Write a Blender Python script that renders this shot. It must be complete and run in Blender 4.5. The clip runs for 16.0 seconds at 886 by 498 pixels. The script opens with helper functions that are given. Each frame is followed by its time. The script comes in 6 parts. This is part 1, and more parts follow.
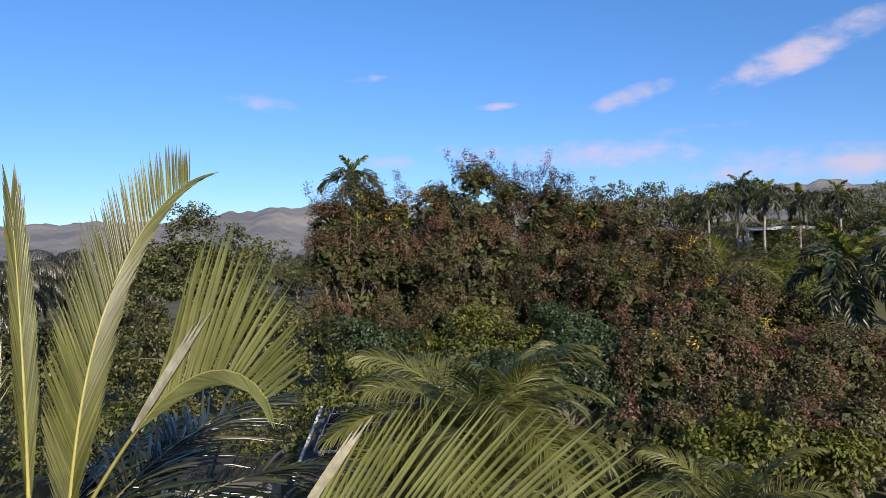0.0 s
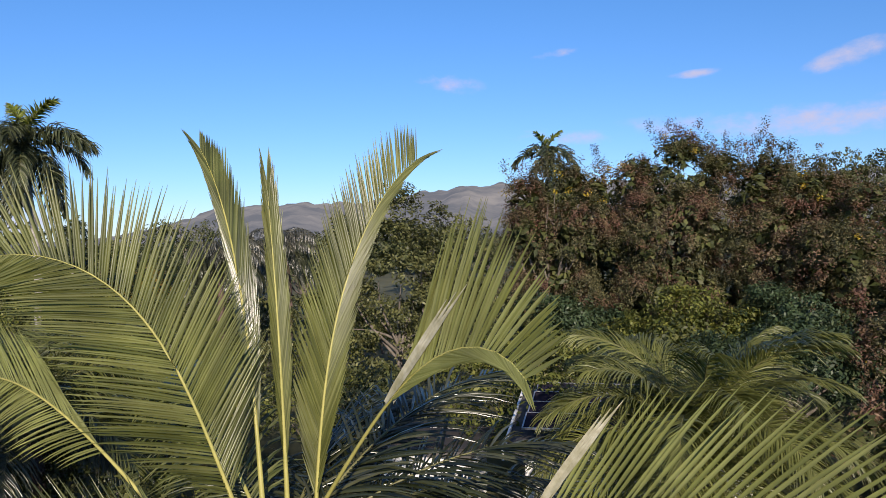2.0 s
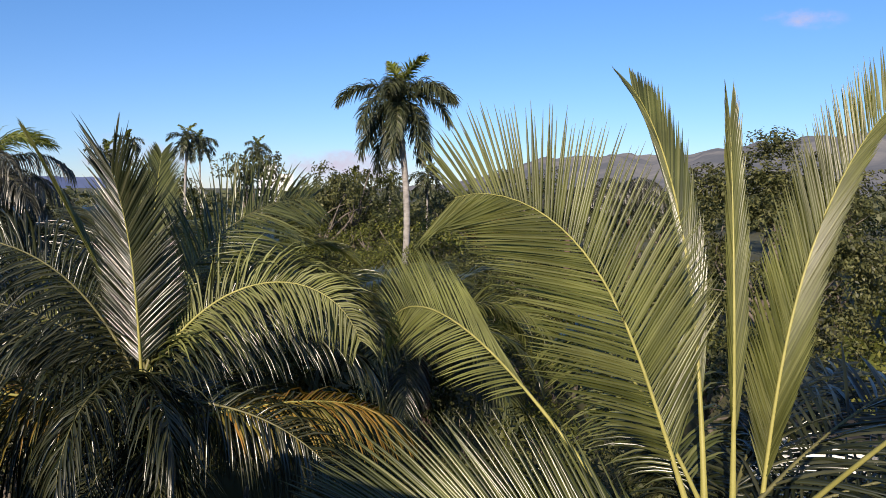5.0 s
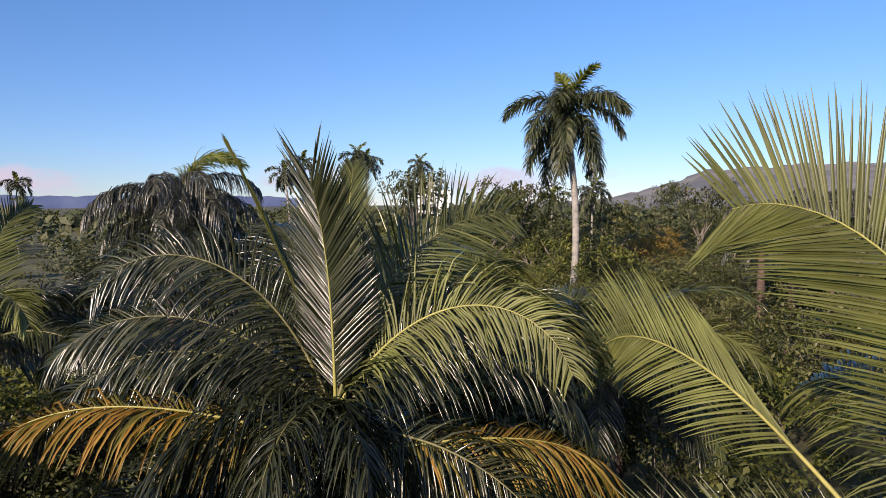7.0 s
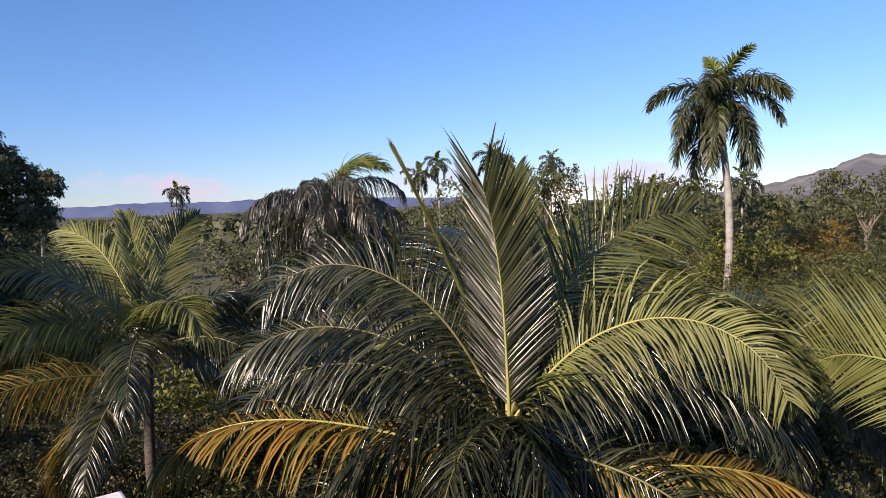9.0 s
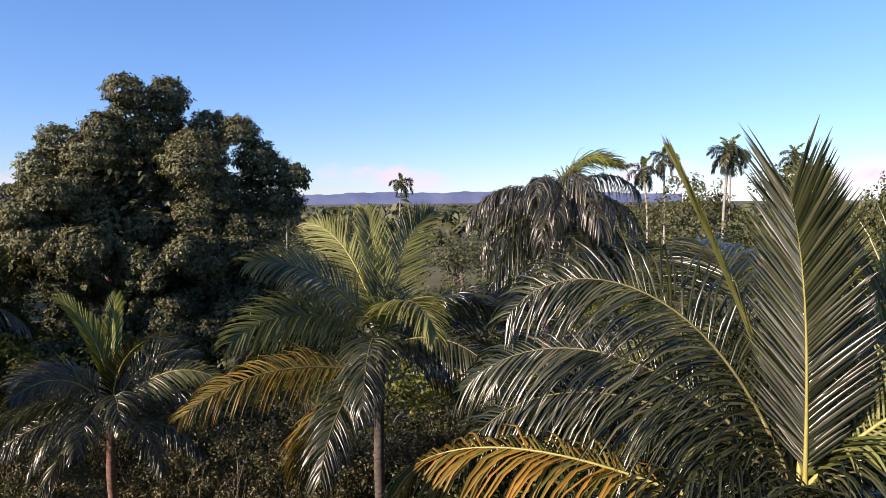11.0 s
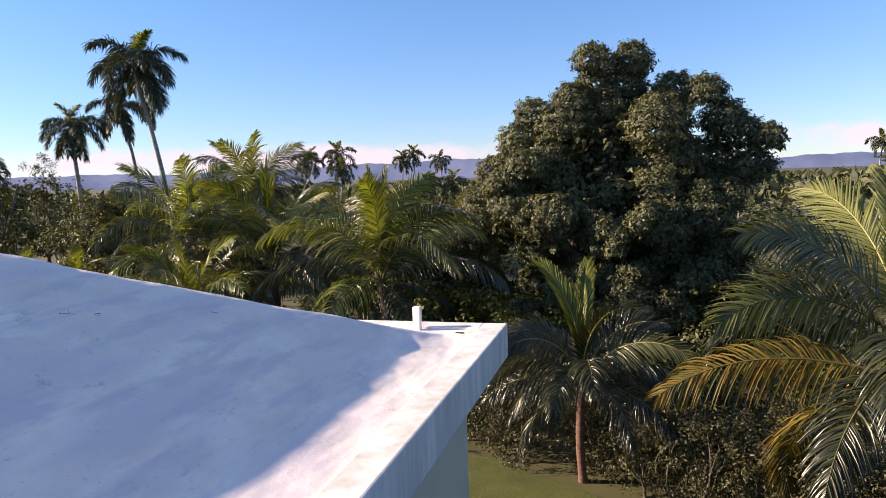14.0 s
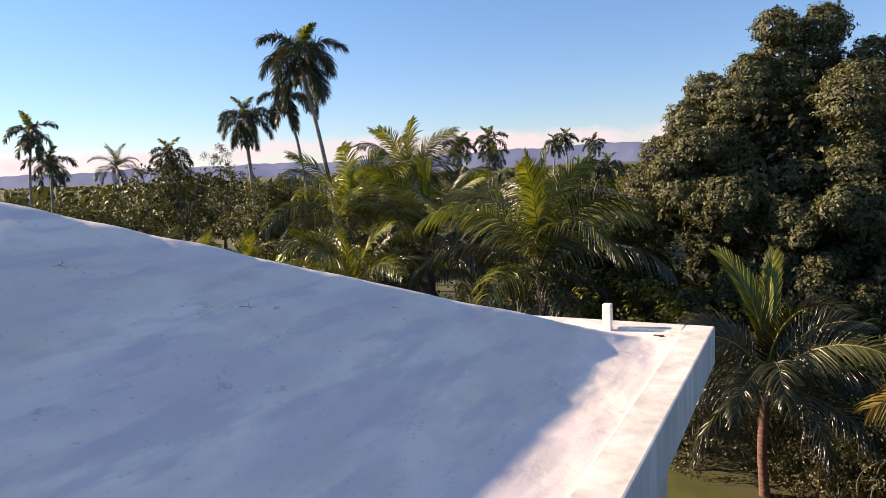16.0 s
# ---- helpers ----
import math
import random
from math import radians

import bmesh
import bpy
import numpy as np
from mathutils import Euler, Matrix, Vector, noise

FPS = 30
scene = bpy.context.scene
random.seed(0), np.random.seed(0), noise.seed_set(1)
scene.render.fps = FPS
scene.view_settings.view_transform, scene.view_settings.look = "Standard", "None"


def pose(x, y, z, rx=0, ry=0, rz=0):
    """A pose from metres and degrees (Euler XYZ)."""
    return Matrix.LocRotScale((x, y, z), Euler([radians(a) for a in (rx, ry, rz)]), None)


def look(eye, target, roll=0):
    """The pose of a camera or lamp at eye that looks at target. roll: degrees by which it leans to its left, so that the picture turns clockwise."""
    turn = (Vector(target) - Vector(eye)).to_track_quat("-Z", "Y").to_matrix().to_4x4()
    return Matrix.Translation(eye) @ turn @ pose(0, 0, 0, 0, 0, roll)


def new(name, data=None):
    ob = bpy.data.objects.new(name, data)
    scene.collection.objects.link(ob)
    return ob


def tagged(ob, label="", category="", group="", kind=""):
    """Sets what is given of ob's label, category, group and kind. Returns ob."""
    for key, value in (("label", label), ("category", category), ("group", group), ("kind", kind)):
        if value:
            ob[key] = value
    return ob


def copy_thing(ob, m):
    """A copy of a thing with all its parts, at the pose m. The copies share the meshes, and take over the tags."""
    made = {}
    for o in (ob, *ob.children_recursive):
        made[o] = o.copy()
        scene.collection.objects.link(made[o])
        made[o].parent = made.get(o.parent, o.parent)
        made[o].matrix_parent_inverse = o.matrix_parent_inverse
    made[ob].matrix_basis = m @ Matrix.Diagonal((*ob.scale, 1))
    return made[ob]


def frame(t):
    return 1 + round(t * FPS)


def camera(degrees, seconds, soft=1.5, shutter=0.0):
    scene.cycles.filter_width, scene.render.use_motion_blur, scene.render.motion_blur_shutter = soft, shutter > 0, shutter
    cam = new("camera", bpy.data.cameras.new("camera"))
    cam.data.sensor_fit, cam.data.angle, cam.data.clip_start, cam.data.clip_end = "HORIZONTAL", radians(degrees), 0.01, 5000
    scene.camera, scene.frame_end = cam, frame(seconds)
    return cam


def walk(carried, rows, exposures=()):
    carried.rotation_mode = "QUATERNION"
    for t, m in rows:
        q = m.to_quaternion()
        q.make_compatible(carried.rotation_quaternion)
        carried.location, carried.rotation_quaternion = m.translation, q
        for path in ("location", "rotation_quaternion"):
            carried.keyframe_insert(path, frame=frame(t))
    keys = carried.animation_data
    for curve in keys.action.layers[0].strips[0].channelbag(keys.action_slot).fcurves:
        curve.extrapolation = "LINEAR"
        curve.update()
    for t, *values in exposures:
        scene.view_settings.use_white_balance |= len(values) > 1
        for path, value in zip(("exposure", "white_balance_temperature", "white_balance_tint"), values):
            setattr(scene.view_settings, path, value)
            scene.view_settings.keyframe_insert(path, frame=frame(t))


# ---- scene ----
cam = camera(64.9, 16.0, 0.5)
PATH = [
    (0, (-1.34, -2.223, 6.831), (-2.321, -0.48, 6.835), -1.3),
    (0.5, (-1.441, -2.134, 6.826), (-2.682, -0.566, 6.85), -1.2),
    (1, (-1.53, -2.121, 6.833), (-2.925, -0.688, 6.842), -0.3),
    (1.5, (-1.655, -2.187, 6.829), (-3.026, -0.732, 6.795), -0.9),
    (2, (-1.831, -2.295, 6.829), (-3.239, -0.875, 6.781), -1.5),
    (2.5, (-2.002, -2.331, 6.815), (-3.535, -1.051, 6.707), -0.4),
    (3, (-2.235, -2.283, 6.859), (-3.931, -1.229, 6.758), 0.1),
    (3.5, (-2.425, -2.382, 6.844), (-4.198, -1.466, 6.707), 0.7),
    (4, (-2.59, -2.551, 6.876), (-4.403, -1.715, 6.742), -1.6),
    (4.2, (-2.647, -2.69, 6.831), (-4.476, -1.896, 6.673), -1.2),
    (6.3, (-3.882, -3.24, 6.773), (-5.821, -2.768, 6.647), 0.1),
    (6.5, (-3.979, -3.314, 6.771), (-5.931, -2.901, 6.626), 0.3),
    (7, (-4.266, -3.436, 6.751), (-6.248, -3.198, 6.621), -0.5),
    (7.5, (-4.415, -3.667, 6.773), (-6.402, -3.492, 6.636), -1.9),
    (8, (-4.551, -3.858, 6.815), (-6.534, -3.673, 6.626), -2.0),
    (8.5, (-4.905, -3.958, 6.828), (-6.901, -3.938, 6.694), -2.0),
    (8.7, (-4.894, -3.945, 6.828), (-6.889, -3.986, 6.697), -2.0),
    (10.8, (-5.719, -4.612, 7.012), (-7.603, -5.272, 6.892), -0.6),
    (11, (-5.793, -4.682, 6.994), (-7.658, -5.393, 6.86), -0.5),
    (11.5, (-5.842, -4.91, 7.019), (-7.643, -5.773, 6.925), -2.8),
    (12, (-5.951, -5.114, 6.995), (-7.641, -6.17, 6.832), -2.3),
    (12.5, (-6.047, -5.293, 6.993), (-7.586, -6.563, 6.858), -0.9),
    (13, (-6.108, -5.48, 6.988), (-7.525, -6.882, 6.831), -0.6),
    (13.5, (-6.106, -5.709, 6.984), (-7.398, -7.227, 6.821), -2.1),
    (14, (-6.15, -5.878, 6.975), (-7.264, -7.526, 6.771), -1.8),
    (14.5, (-6.171, -6.02, 6.967), (-7.136, -7.762, 6.782), -0.8),
    (15, (-6.191, -6.237, 6.956), (-7.119, -7.997, 6.753), -0.5),
    (15.5, (-6.17, -6.415, 6.962), (-7.039, -8.204, 6.753), -1.9),
    (16, (-6.183, -6.527, 6.955), (-6.922, -8.372, 6.725), -2.5),
]
walk(cam, [(t, look(eye, target, roll)) for t, eye, target, roll in PATH],
     [(0, 0.56, 6550, 18), (3.5, 0.5, 6650, 16), (7, 0.58, 7050, 23), (9, 0.74, 7150, 25), (11, 1.02, 7300, 26), (12.5, 1.07, 7000, 21), (14, 1.12, 7950, 22), (16, 1.04, 8850, 22)])

# ---- light ----
SUN_DIR = Vector((0.8, -0.6, 0.0)).normalized()
SUN_EL = radians(22.7)
world = bpy.data.worlds.new("sky")
scene.world = world
world.use_nodes = True
wn, wl = world.node_tree.nodes, world.node_tree.links
wn.clear()


def wmath(op, a, b=None, c=None):
    n = wn.new("ShaderNodeMath")
    n.operation = op
    for k, v in enumerate((a, b, c)):
        if v is None:
            continue
        if isinstance(v, (int, float)):
            n.inputs[k].default_value = v
        else:
            wl.new(v, n.inputs[k])
    return n.outputs[0]


sky = wn.new("ShaderNodeTexSky")
sky.sky_type = "NISHITA"
sky.sun_disc = False
sky.sun_elevation = SUN_EL
sky.sun_rotation = math.atan2(SUN_DIR.x, SUN_DIR.y)
sky.altitude = 200
sky.air_density, sky.dust_density, sky.ozone_density = 1.0, 0.0, 6.0
sep = wn.new("ShaderNodeSeparateXYZ")
tex = wn.new("ShaderNodeTexCoord")
wl.new(tex.outputs["Generated"], sep.inputs[0])
azim = wmath("ARCTAN2", sep.outputs[1], sep.outputs[0])
elev = wmath("ARCSINE", sep.outputs[2])
cloud_noise = wn.new("ShaderNodeTexNoise")
cloud_noise.inputs["Scale"].default_value = 13.0
cloud_noise.inputs["Detail"].default_value = 7.0
cloud_noise.inputs["Roughness"].default_value = 0.62
stretch = wn.new("ShaderNodeMapping")
stretch.inputs["Scale"].default_value = (1.0, 1.0, 1.9)
wl.new(tex.outputs["Generated"], stretch.inputs[0])
wl.new(stretch.outputs[0], cloud_noise.inputs[0])


def cloud(az, el, wide, tall, lean=0.0, gain=1.0):
    """A soft oval in the sky, in degrees, that the noise tears into a cloud."""
    du = wmath("DIVIDE", wmath("SUBTRACT", azim, radians(az)), radians(wide))
    dv = wmath("SUBTRACT", elev, radians(el))
    dv = wmath("SUBTRACT", dv, wmath("MULTIPLY", du, radians(lean)))
    dv = wmath("DIVIDE", dv, radians(tall))
    d = wmath("ADD", wmath("MULTIPLY", du, du), wmath("MULTIPLY", dv, dv))
    return wmath("MULTIPLY", wmath("MAXIMUM", wmath("SUBTRACT", 1.0, d), 0.0), gain)


clouds = [
    cloud(91, 13.9, 8.5, 1.6, -2.4, 1.1), cloud(104.0, 11.7, 3.8, 1.0, -0.9, 1.0), cloud(114, 11.5, 2.9, 0.4, 0.0, 0.9),
    cloud(125, 13.9, 2.6, 0.4, -0.3, 0.6), cloud(134, 12.0, 3.6, 1.0, 0.5, 0.55), cloud(99, 8.8, 4.5, 0.6, -0.3, 0.55),
    cloud(107, 7.4, 16.0, 1.4, 0.6, 0.85), cloud(90, 5.7, 12.0, 1.6, 0.0, 1.0), cloud(124, 7.3, 6.0, 0.8, 0.4, 0.7),
    cloud(-155, 2.0, 7.0, 1.5, 0.5, 1.2), cloud(-112, 1.8, 32.0, 1.4, 0.0, 1.5), cloud(-84, 1.5, 14.0, 1.2, 0.0, 1.4),
    cloud(168, 1.6, 12.0, 1.6, 0.0, 0.8), cloud(-176, 2.6, 6.0, 1.6, 0.0, 0.9),
]
mask = clouds[0]
for c in clouds[1:]:
    mask = wmath("MAXIMUM", mask, c)
fine = wn.new("ShaderNodeTexNoise")
fine.inputs["Scale"].default_value, fine.inputs["Detail"].default_value = 38.0, 6.0
wl.new(stretch.outputs[0], fine.inputs[0])
torn = wmath("ADD", wmath("MULTIPLY_ADD", cloud_noise.outputs[0], 3.0, -1.6), wmath("MULTIPLY_ADD", fine.outputs[0], 0.8, -0.42))
mask = wmath("ADD", mask, wmath("MULTIPLY", torn, wmath("MINIMUM", wmath("MULTIPLY", mask, 3.0), 1.0)))
ramp = wn.new("ShaderNodeMapRange")
ramp.interpolation_type = "SMOOTHSTEP"
ramp.inputs[1].default_value, ramp.inputs[2].default_value = 0.05, 1.6
wl.new(mask, ramp.inputs[0])
mix = wn.new("ShaderNodeMix")
mix.data_type = "RGBA"
wl.new(ramp.outputs[0], mix.inputs[0])
tint = wn.new("ShaderNodeMix")
tint.data_type, tint.blend_type = "RGBA", "MULTIPLY"
tint.inputs[0].default_value = 1.0
height = wn.new("ShaderNodeMapRange")
height.interpolation_type = "SMOOTHSTEP"
height.inputs[1].default_value, height.inputs[2].default_value = -0.05, 0.5
wl.new(elev, height.inputs[0])
air = wn.new("ShaderNodeMix")
air.data_type = "RGBA"
air.inputs[6].default_value, air.inputs[7].default_value = (0.68, 0.765, 0.94, 1), (0.6, 0.95, 1.09, 1)
wl.new(height.outputs[0], air.inputs[0])
# warm brightening added to the unseen upper sky, to fill shaded surfaces
fill_height = wn.new("ShaderNodeMapRange")
fill_height.interpolation_type = "SMOOTHSTEP"
fill_height.inputs[1].default_value, fill_height.inputs[2].default_value = 0.4, 1.1
wl.new(elev, fill_height.inputs[0])
overhead_fill = wn.new("ShaderNodeMix")
overhead_fill.data_type = "RGBA"
overhead_fill.inputs[7].default_value = (2.15, 1.45, 1.1, 1)
wl.new(fill_height.outputs[0], overhead_fill.inputs[0])
wl.new(air.outputs[2], overhead_fill.inputs[6])
wl.new(overhead_fill.outputs[2], tint.inputs[7])
wl.new(sky.outputs[0], tint.inputs[6])
wl.new(tint.outputs[2], mix.inputs[6])
mix.inputs[7].default_value = (4.2, 4.0, 5.0, 1)
background = wn.new("ShaderNodeBackground")
background.inputs[1].default_value = 0.105
wl.new(mix.outputs[2], background.inputs[0])
wl.new(background.outputs[0], wn.new("ShaderNodeOutputWorld").inputs[0])

sun_data = bpy.data.lights.new("sun", "SUN")
sun_data.energy, sun_data.angle, sun_data.color = 5.0, radians(0.55), (1.0, 0.9, 0.74)
sun = new("sun", sun_data)
toward = SUN_DIR * math.cos(SUN_EL) + Vector((0, 0, math.sin(SUN_EL)))
sun.matrix_world = look(toward * 100, (0, 0, 0))


# ---- materials ----
def material(name):
    m = bpy.data.materials.new(name)
    m.use_nodes = True
    m.node_tree.nodes.clear()
    return m, m.node_tree.nodes, m.node_tree.links


def leaf_material(name, colours, translucent=0.35, rough=0.55, patch=None, patch_scale=0.5, patch_cut=(0.5, 0.62), gloss=0.3):
    """Foliage: each leaf takes its own tone between the colours; patch is a second colour that comes in drifts."""
    m, n, l = material(name)
    g = n.new("ShaderNodeNewGeometry")
    r = n.new("ShaderNodeValToRGB")
    for k, c in enumerate(colours):
        e = r.color_ramp.elements[k] if k < 2 else r.color_ramp.elements.new(0.5)
        e.position, e.color = k / (len(colours) - 1), (*c, 1)
    l.new(g.outputs["Random Per Island"], r.inputs[0])
    colour = r.outputs[0]
    tc = n.new("ShaderNodeTexCoord")
    if patch:
        t = n.new("ShaderNodeTexNoise")
        t.inputs["Scale"].default_value, t.inputs["Detail"].default_value = patch_scale, 3.0
        l.new(tc.outputs["Object"], t.inputs[0])
        mr = n.new("ShaderNodeMapRange")
        mr.inputs[1].default_value, mr.inputs[2].default_value = patch_cut
        mr.inputs[4].default_value = 0.85
        l.new(t.outputs[0], mr.inputs[0])
        mx = n.new("ShaderNodeMix")
        mx.data_type = "RGBA"
        l.new(mr.outputs[0], mx.inputs[0])
        l.new(colour, mx.inputs[6])
        mx.inputs[7].default_value = (*patch, 1)
        colour = mx.outputs[2]
    t2 = n.new("ShaderNodeTexNoise")
    t2.inputs["Scale"].default_value, t2.inputs["Detail"].default_value = 1.3, 4.0
    l.new(tc.outputs["Object"], t2.inputs[0])
    hsv = n.new("ShaderNodeHueSaturation")
    mv = n.new("ShaderNodeMapRange")
    mv.inputs[1].default_value, mv.inputs[2].default_value, mv.inputs[3].default_value, mv.inputs[4].default_value = 0.3, 0.7, 0.62, 1.38
    l.new(t2.outputs[0], mv.inputs[0])
    l.new(mv.outputs[0], hsv.inputs["Value"])
    l.new(colour, hsv.inputs["Color"])
    b = n.new("ShaderNodeBsdfPrincipled")
    b.inputs["Roughness"].default_value = rough
    b.inputs["Specular IOR Level"].default_value = gloss
    l.new(hsv.outputs[0], b.inputs["Base Color"])
    tr = n.new("ShaderNodeBsdfTranslucent")
    warm = n.new("ShaderNodeMix")
    warm.data_type, warm.blend_type = "RGBA", "MULTIPLY"
    warm.inputs[0].default_value = 1.0
    l.new(hsv.outputs[0], warm.inputs[6])
    warm.inputs[7].default_value = (1.25, 1.2, 0.45, 1)
    l.new(warm.outputs[2], tr.inputs[0])
    ms = n.new("ShaderNodeMixShader")
    ms.inputs[0].default_value = translucent
    l.new(b.outputs[0], ms.inputs[1])
    l.new(tr.outputs[0], ms.inputs[2])
    l.new(ms.outputs[0], n.new("ShaderNodeOutputMaterial").inputs[0])
    return m


def rough_material(name, a, b, scale=3.0, rough=0.85, bump=0.3, bump_scale=40.0, stretch_z=1.0, metallic=0.0, detail=6.0):
    """Two tones mixed by noise at two scales, with fine relief."""
    m, n, l = material(name)
    tc = n.new("ShaderNodeTexCoord")
    mp = n.new("ShaderNodeMapping")
    mp.inputs["Scale"].default_value = (1, 1, stretch_z)
    l.new(tc.outputs["Object"], mp.inputs[0])
    t = n.new("ShaderNodeTexNoise")
    t.inputs["Scale"].default_value, t.inputs["Detail"].default_value, t.inputs["Roughness"].default_value = scale, detail, 0.65
    l.new(mp.outputs[0], t.inputs[0])
    r = n.new("ShaderNodeValToRGB")
    r.color_ramp.elements[0].position, r.color_ramp.elements[0].color = 0.32, (*a, 1)
    r.color_ramp.elements[1].position, r.color_ramp.elements[1].color = 0.68, (*b, 1)
    l.new(t.outputs[0], r.inputs[0])
    t2 = n.new("ShaderNodeTexNoise")
    t2.inputs["Scale"].default_value, t2.inputs["Detail"].default_value = bump_scale, 5.0
    l.new(mp.outputs[0], t2.inputs[0])
    bp = n.new("ShaderNodeBump")
    bp.inputs["Strength"].default_value, bp.inputs["Distance"].default_value = bump, 0.02
    l.new(t2.outputs[0], bp.inputs["Height"])
    s = n.new("ShaderNodeBsdfPrincipled")
    s.inputs["Roughness"].default_value, s.inputs["Metallic"].default_value = rough, metallic
    l.new(r.outputs[0], s.inputs["Base Color"])
    l.new(bp.outputs[0], s.inputs["Normal"])
    l.new(s.outputs[0], n.new("ShaderNodeOutputMaterial").inputs[0])
    return m


FROND_GREEN = leaf_material("frond_green", [(0.03, 0.038, 0.009), (0.068, 0.08, 0.021), (0.135, 0.142, 0.05)], 0.22, 0.3, gloss=0.7)
FROND_GLOSSY = leaf_material("frond_glossy", [(0.07, 0.09, 0.02), (0.14, 0.165, 0.04), (0.26, 0.28, 0.09)], 0.35, 0.3, gloss=0.8)
FROND_OLIVE = leaf_material("frond_olive", [(0.0679, 0.0771, 0.0158), (0.108, 0.118, 0.0283), (0.158, 0.164, 0.0529)], 0.3, 0.4, gloss=0.6)
# near-black copy of the frond green, with the crowns' inner shade put into it
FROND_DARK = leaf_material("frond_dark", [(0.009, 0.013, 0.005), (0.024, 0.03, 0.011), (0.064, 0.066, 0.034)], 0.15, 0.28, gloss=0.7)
FROND_PALE = leaf_material("frond_pale", [(0.128, 0.142, 0.0402), (0.174, 0.189, 0.0603), (0.212, 0.226, 0.0886)], 0.3, 0.5, gloss=0.4)
FROND_GREY = leaf_material("frond_grey", [(0.018, 0.02, 0.013), (0.045, 0.046, 0.032), (0.13, 0.128, 0.1)], 0.1, 0.32, gloss=0.75)
FROND_TURNING = leaf_material("frond_turning", [(0.07, 0.075, 0.02), (0.14, 0.12, 0.028), (0.08, 0.085, 0.022), (0.24, 0.14, 0.03)], 0.3, 0.45)
FROND_FRESH = leaf_material("frond_fresh", [(0.075, 0.1, 0.014), (0.135, 0.16, 0.026), (0.2, 0.21, 0.05)], 0.35, 0.4)
FROND_YELLOW = leaf_material("frond_yellow", [(0.09, 0.095, 0.022), (0.2, 0.155, 0.03), (0.1, 0.11, 0.028), (0.3, 0.155, 0.03)], 0.3, 0.45)
FROND_ROYAL = leaf_material("frond_royal", [(0.0184, 0.0245, 0.0098), (0.0414, 0.05, 0.0196), (0.101, 0.112, 0.0588)], 0.15, 0.36, gloss=0.45)
PALE_EDGE = rough_material("dry_leaf_edge", (0.22, 0.21, 0.12), (0.42, 0.4, 0.3), 9, 0.5, 0.1)
MIDRIB = rough_material("midrib", (0.24, 0.23, 0.06), (0.36, 0.33, 0.1), 4, 0.5, 0.05)
MIDRIB_DARK = rough_material("midrib_dark", (0.07, 0.07, 0.025), (0.15, 0.14, 0.05), 4, 0.55, 0.05)
TRUNK_COCO = rough_material("coconut_trunk", (0.04, 0.027, 0.022), (0.14, 0.09, 0.072), 6, 0.9, 0.8, 14, 3.0)
TRUNK_DARK = rough_material("dark_ringed_trunk", (0.022, 0.018, 0.015), (0.11, 0.09, 0.075), 6, 0.9, 0.8, 14, 3.0)
TRUNK_RED = rough_material("reddish_trunk", (0.07, 0.035, 0.028), (0.24, 0.13, 0.11), 6, 0.9, 0.8, 14, 3.0)
TRUNK_ROYAL = rough_material("royal_trunk", (0.16, 0.145, 0.13), (0.34, 0.32, 0.29), 2, 0.85, 0.3, 12, 2.0)
SHAFT = rough_material("crown_shaft", (0.08, 0.12, 0.03), (0.14, 0.18, 0.06), 2, 0.45, 0.05)
BARK = rough_material("bark", (0.06, 0.05, 0.04), (0.18, 0.155, 0.13), 3, 0.95, 0.8, 18, 0.4)
LEAF_BIG = leaf_material("broad_leaves", [(0.036, 0.043, 0.02), (0.09, 0.097, 0.047), (0.165, 0.162, 0.084)], 0.2, 0.55, gloss=0.3)
LEAF_RED = leaf_material("rusty_leaves", [(0.032, 0.037, 0.016), (0.08, 0.08, 0.035), (0.155, 0.142, 0.068)], 0.25, 0.55,
                         (0.165, 0.082, 0.062), 0.75, (0.45, 0.64))
LEAF_GREY = leaf_material("olive_leaves", [(0.035, 0.042, 0.014), (0.085, 0.092, 0.032), (0.15, 0.15, 0.058)], 0.25, 0.5)
LEAF_FRESH = leaf_material("fresh_leaves", [(0.055, 0.07, 0.013), (0.105, 0.12, 0.024), (0.16, 0.16, 0.036)], 0.28, 0.55)
LEAF_TEAL = leaf_material("feathery_leaves", [(0.02, 0.036, 0.016), (0.038, 0.06, 0.026), (0.06, 0.085, 0.036)], 0.2, 0.5)
LEAF_YELLOW = leaf_material("yellow_blossom", [(0.35, 0.26, 0.03), (0.5, 0.36, 0.04)], 0.3, 0.6)
LEAF_HEDGE = leaf_material("hedge_leaves", [(0.012, 0.016, 0.006), (0.04, 0.044, 0.018), (0.15, 0.135, 0.075)], 0.15, 0.45, (0.12, 0.075, 0.055), 2.0, (0.6, 0.7))
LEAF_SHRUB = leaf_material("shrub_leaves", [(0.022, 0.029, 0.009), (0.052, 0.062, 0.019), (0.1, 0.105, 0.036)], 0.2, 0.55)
LEAF_FAR = leaf_material("far_leaves", [(0.045, 0.058, 0.028), (0.075, 0.086, 0.04), (0.115, 0.118, 0.06)], 0.2, 0.6)
GROUND = rough_material("ground_scrub", (0.03, 0.034, 0.012), (0.1, 0.095, 0.035), 0.12, 0.95, 0.6, 3.0, 1.0)
LAWN = rough_material("lawn_grass", (0.045, 0.062, 0.01), (0.085, 0.095, 0.018), 1.2, 0.95, 0.8, 60)


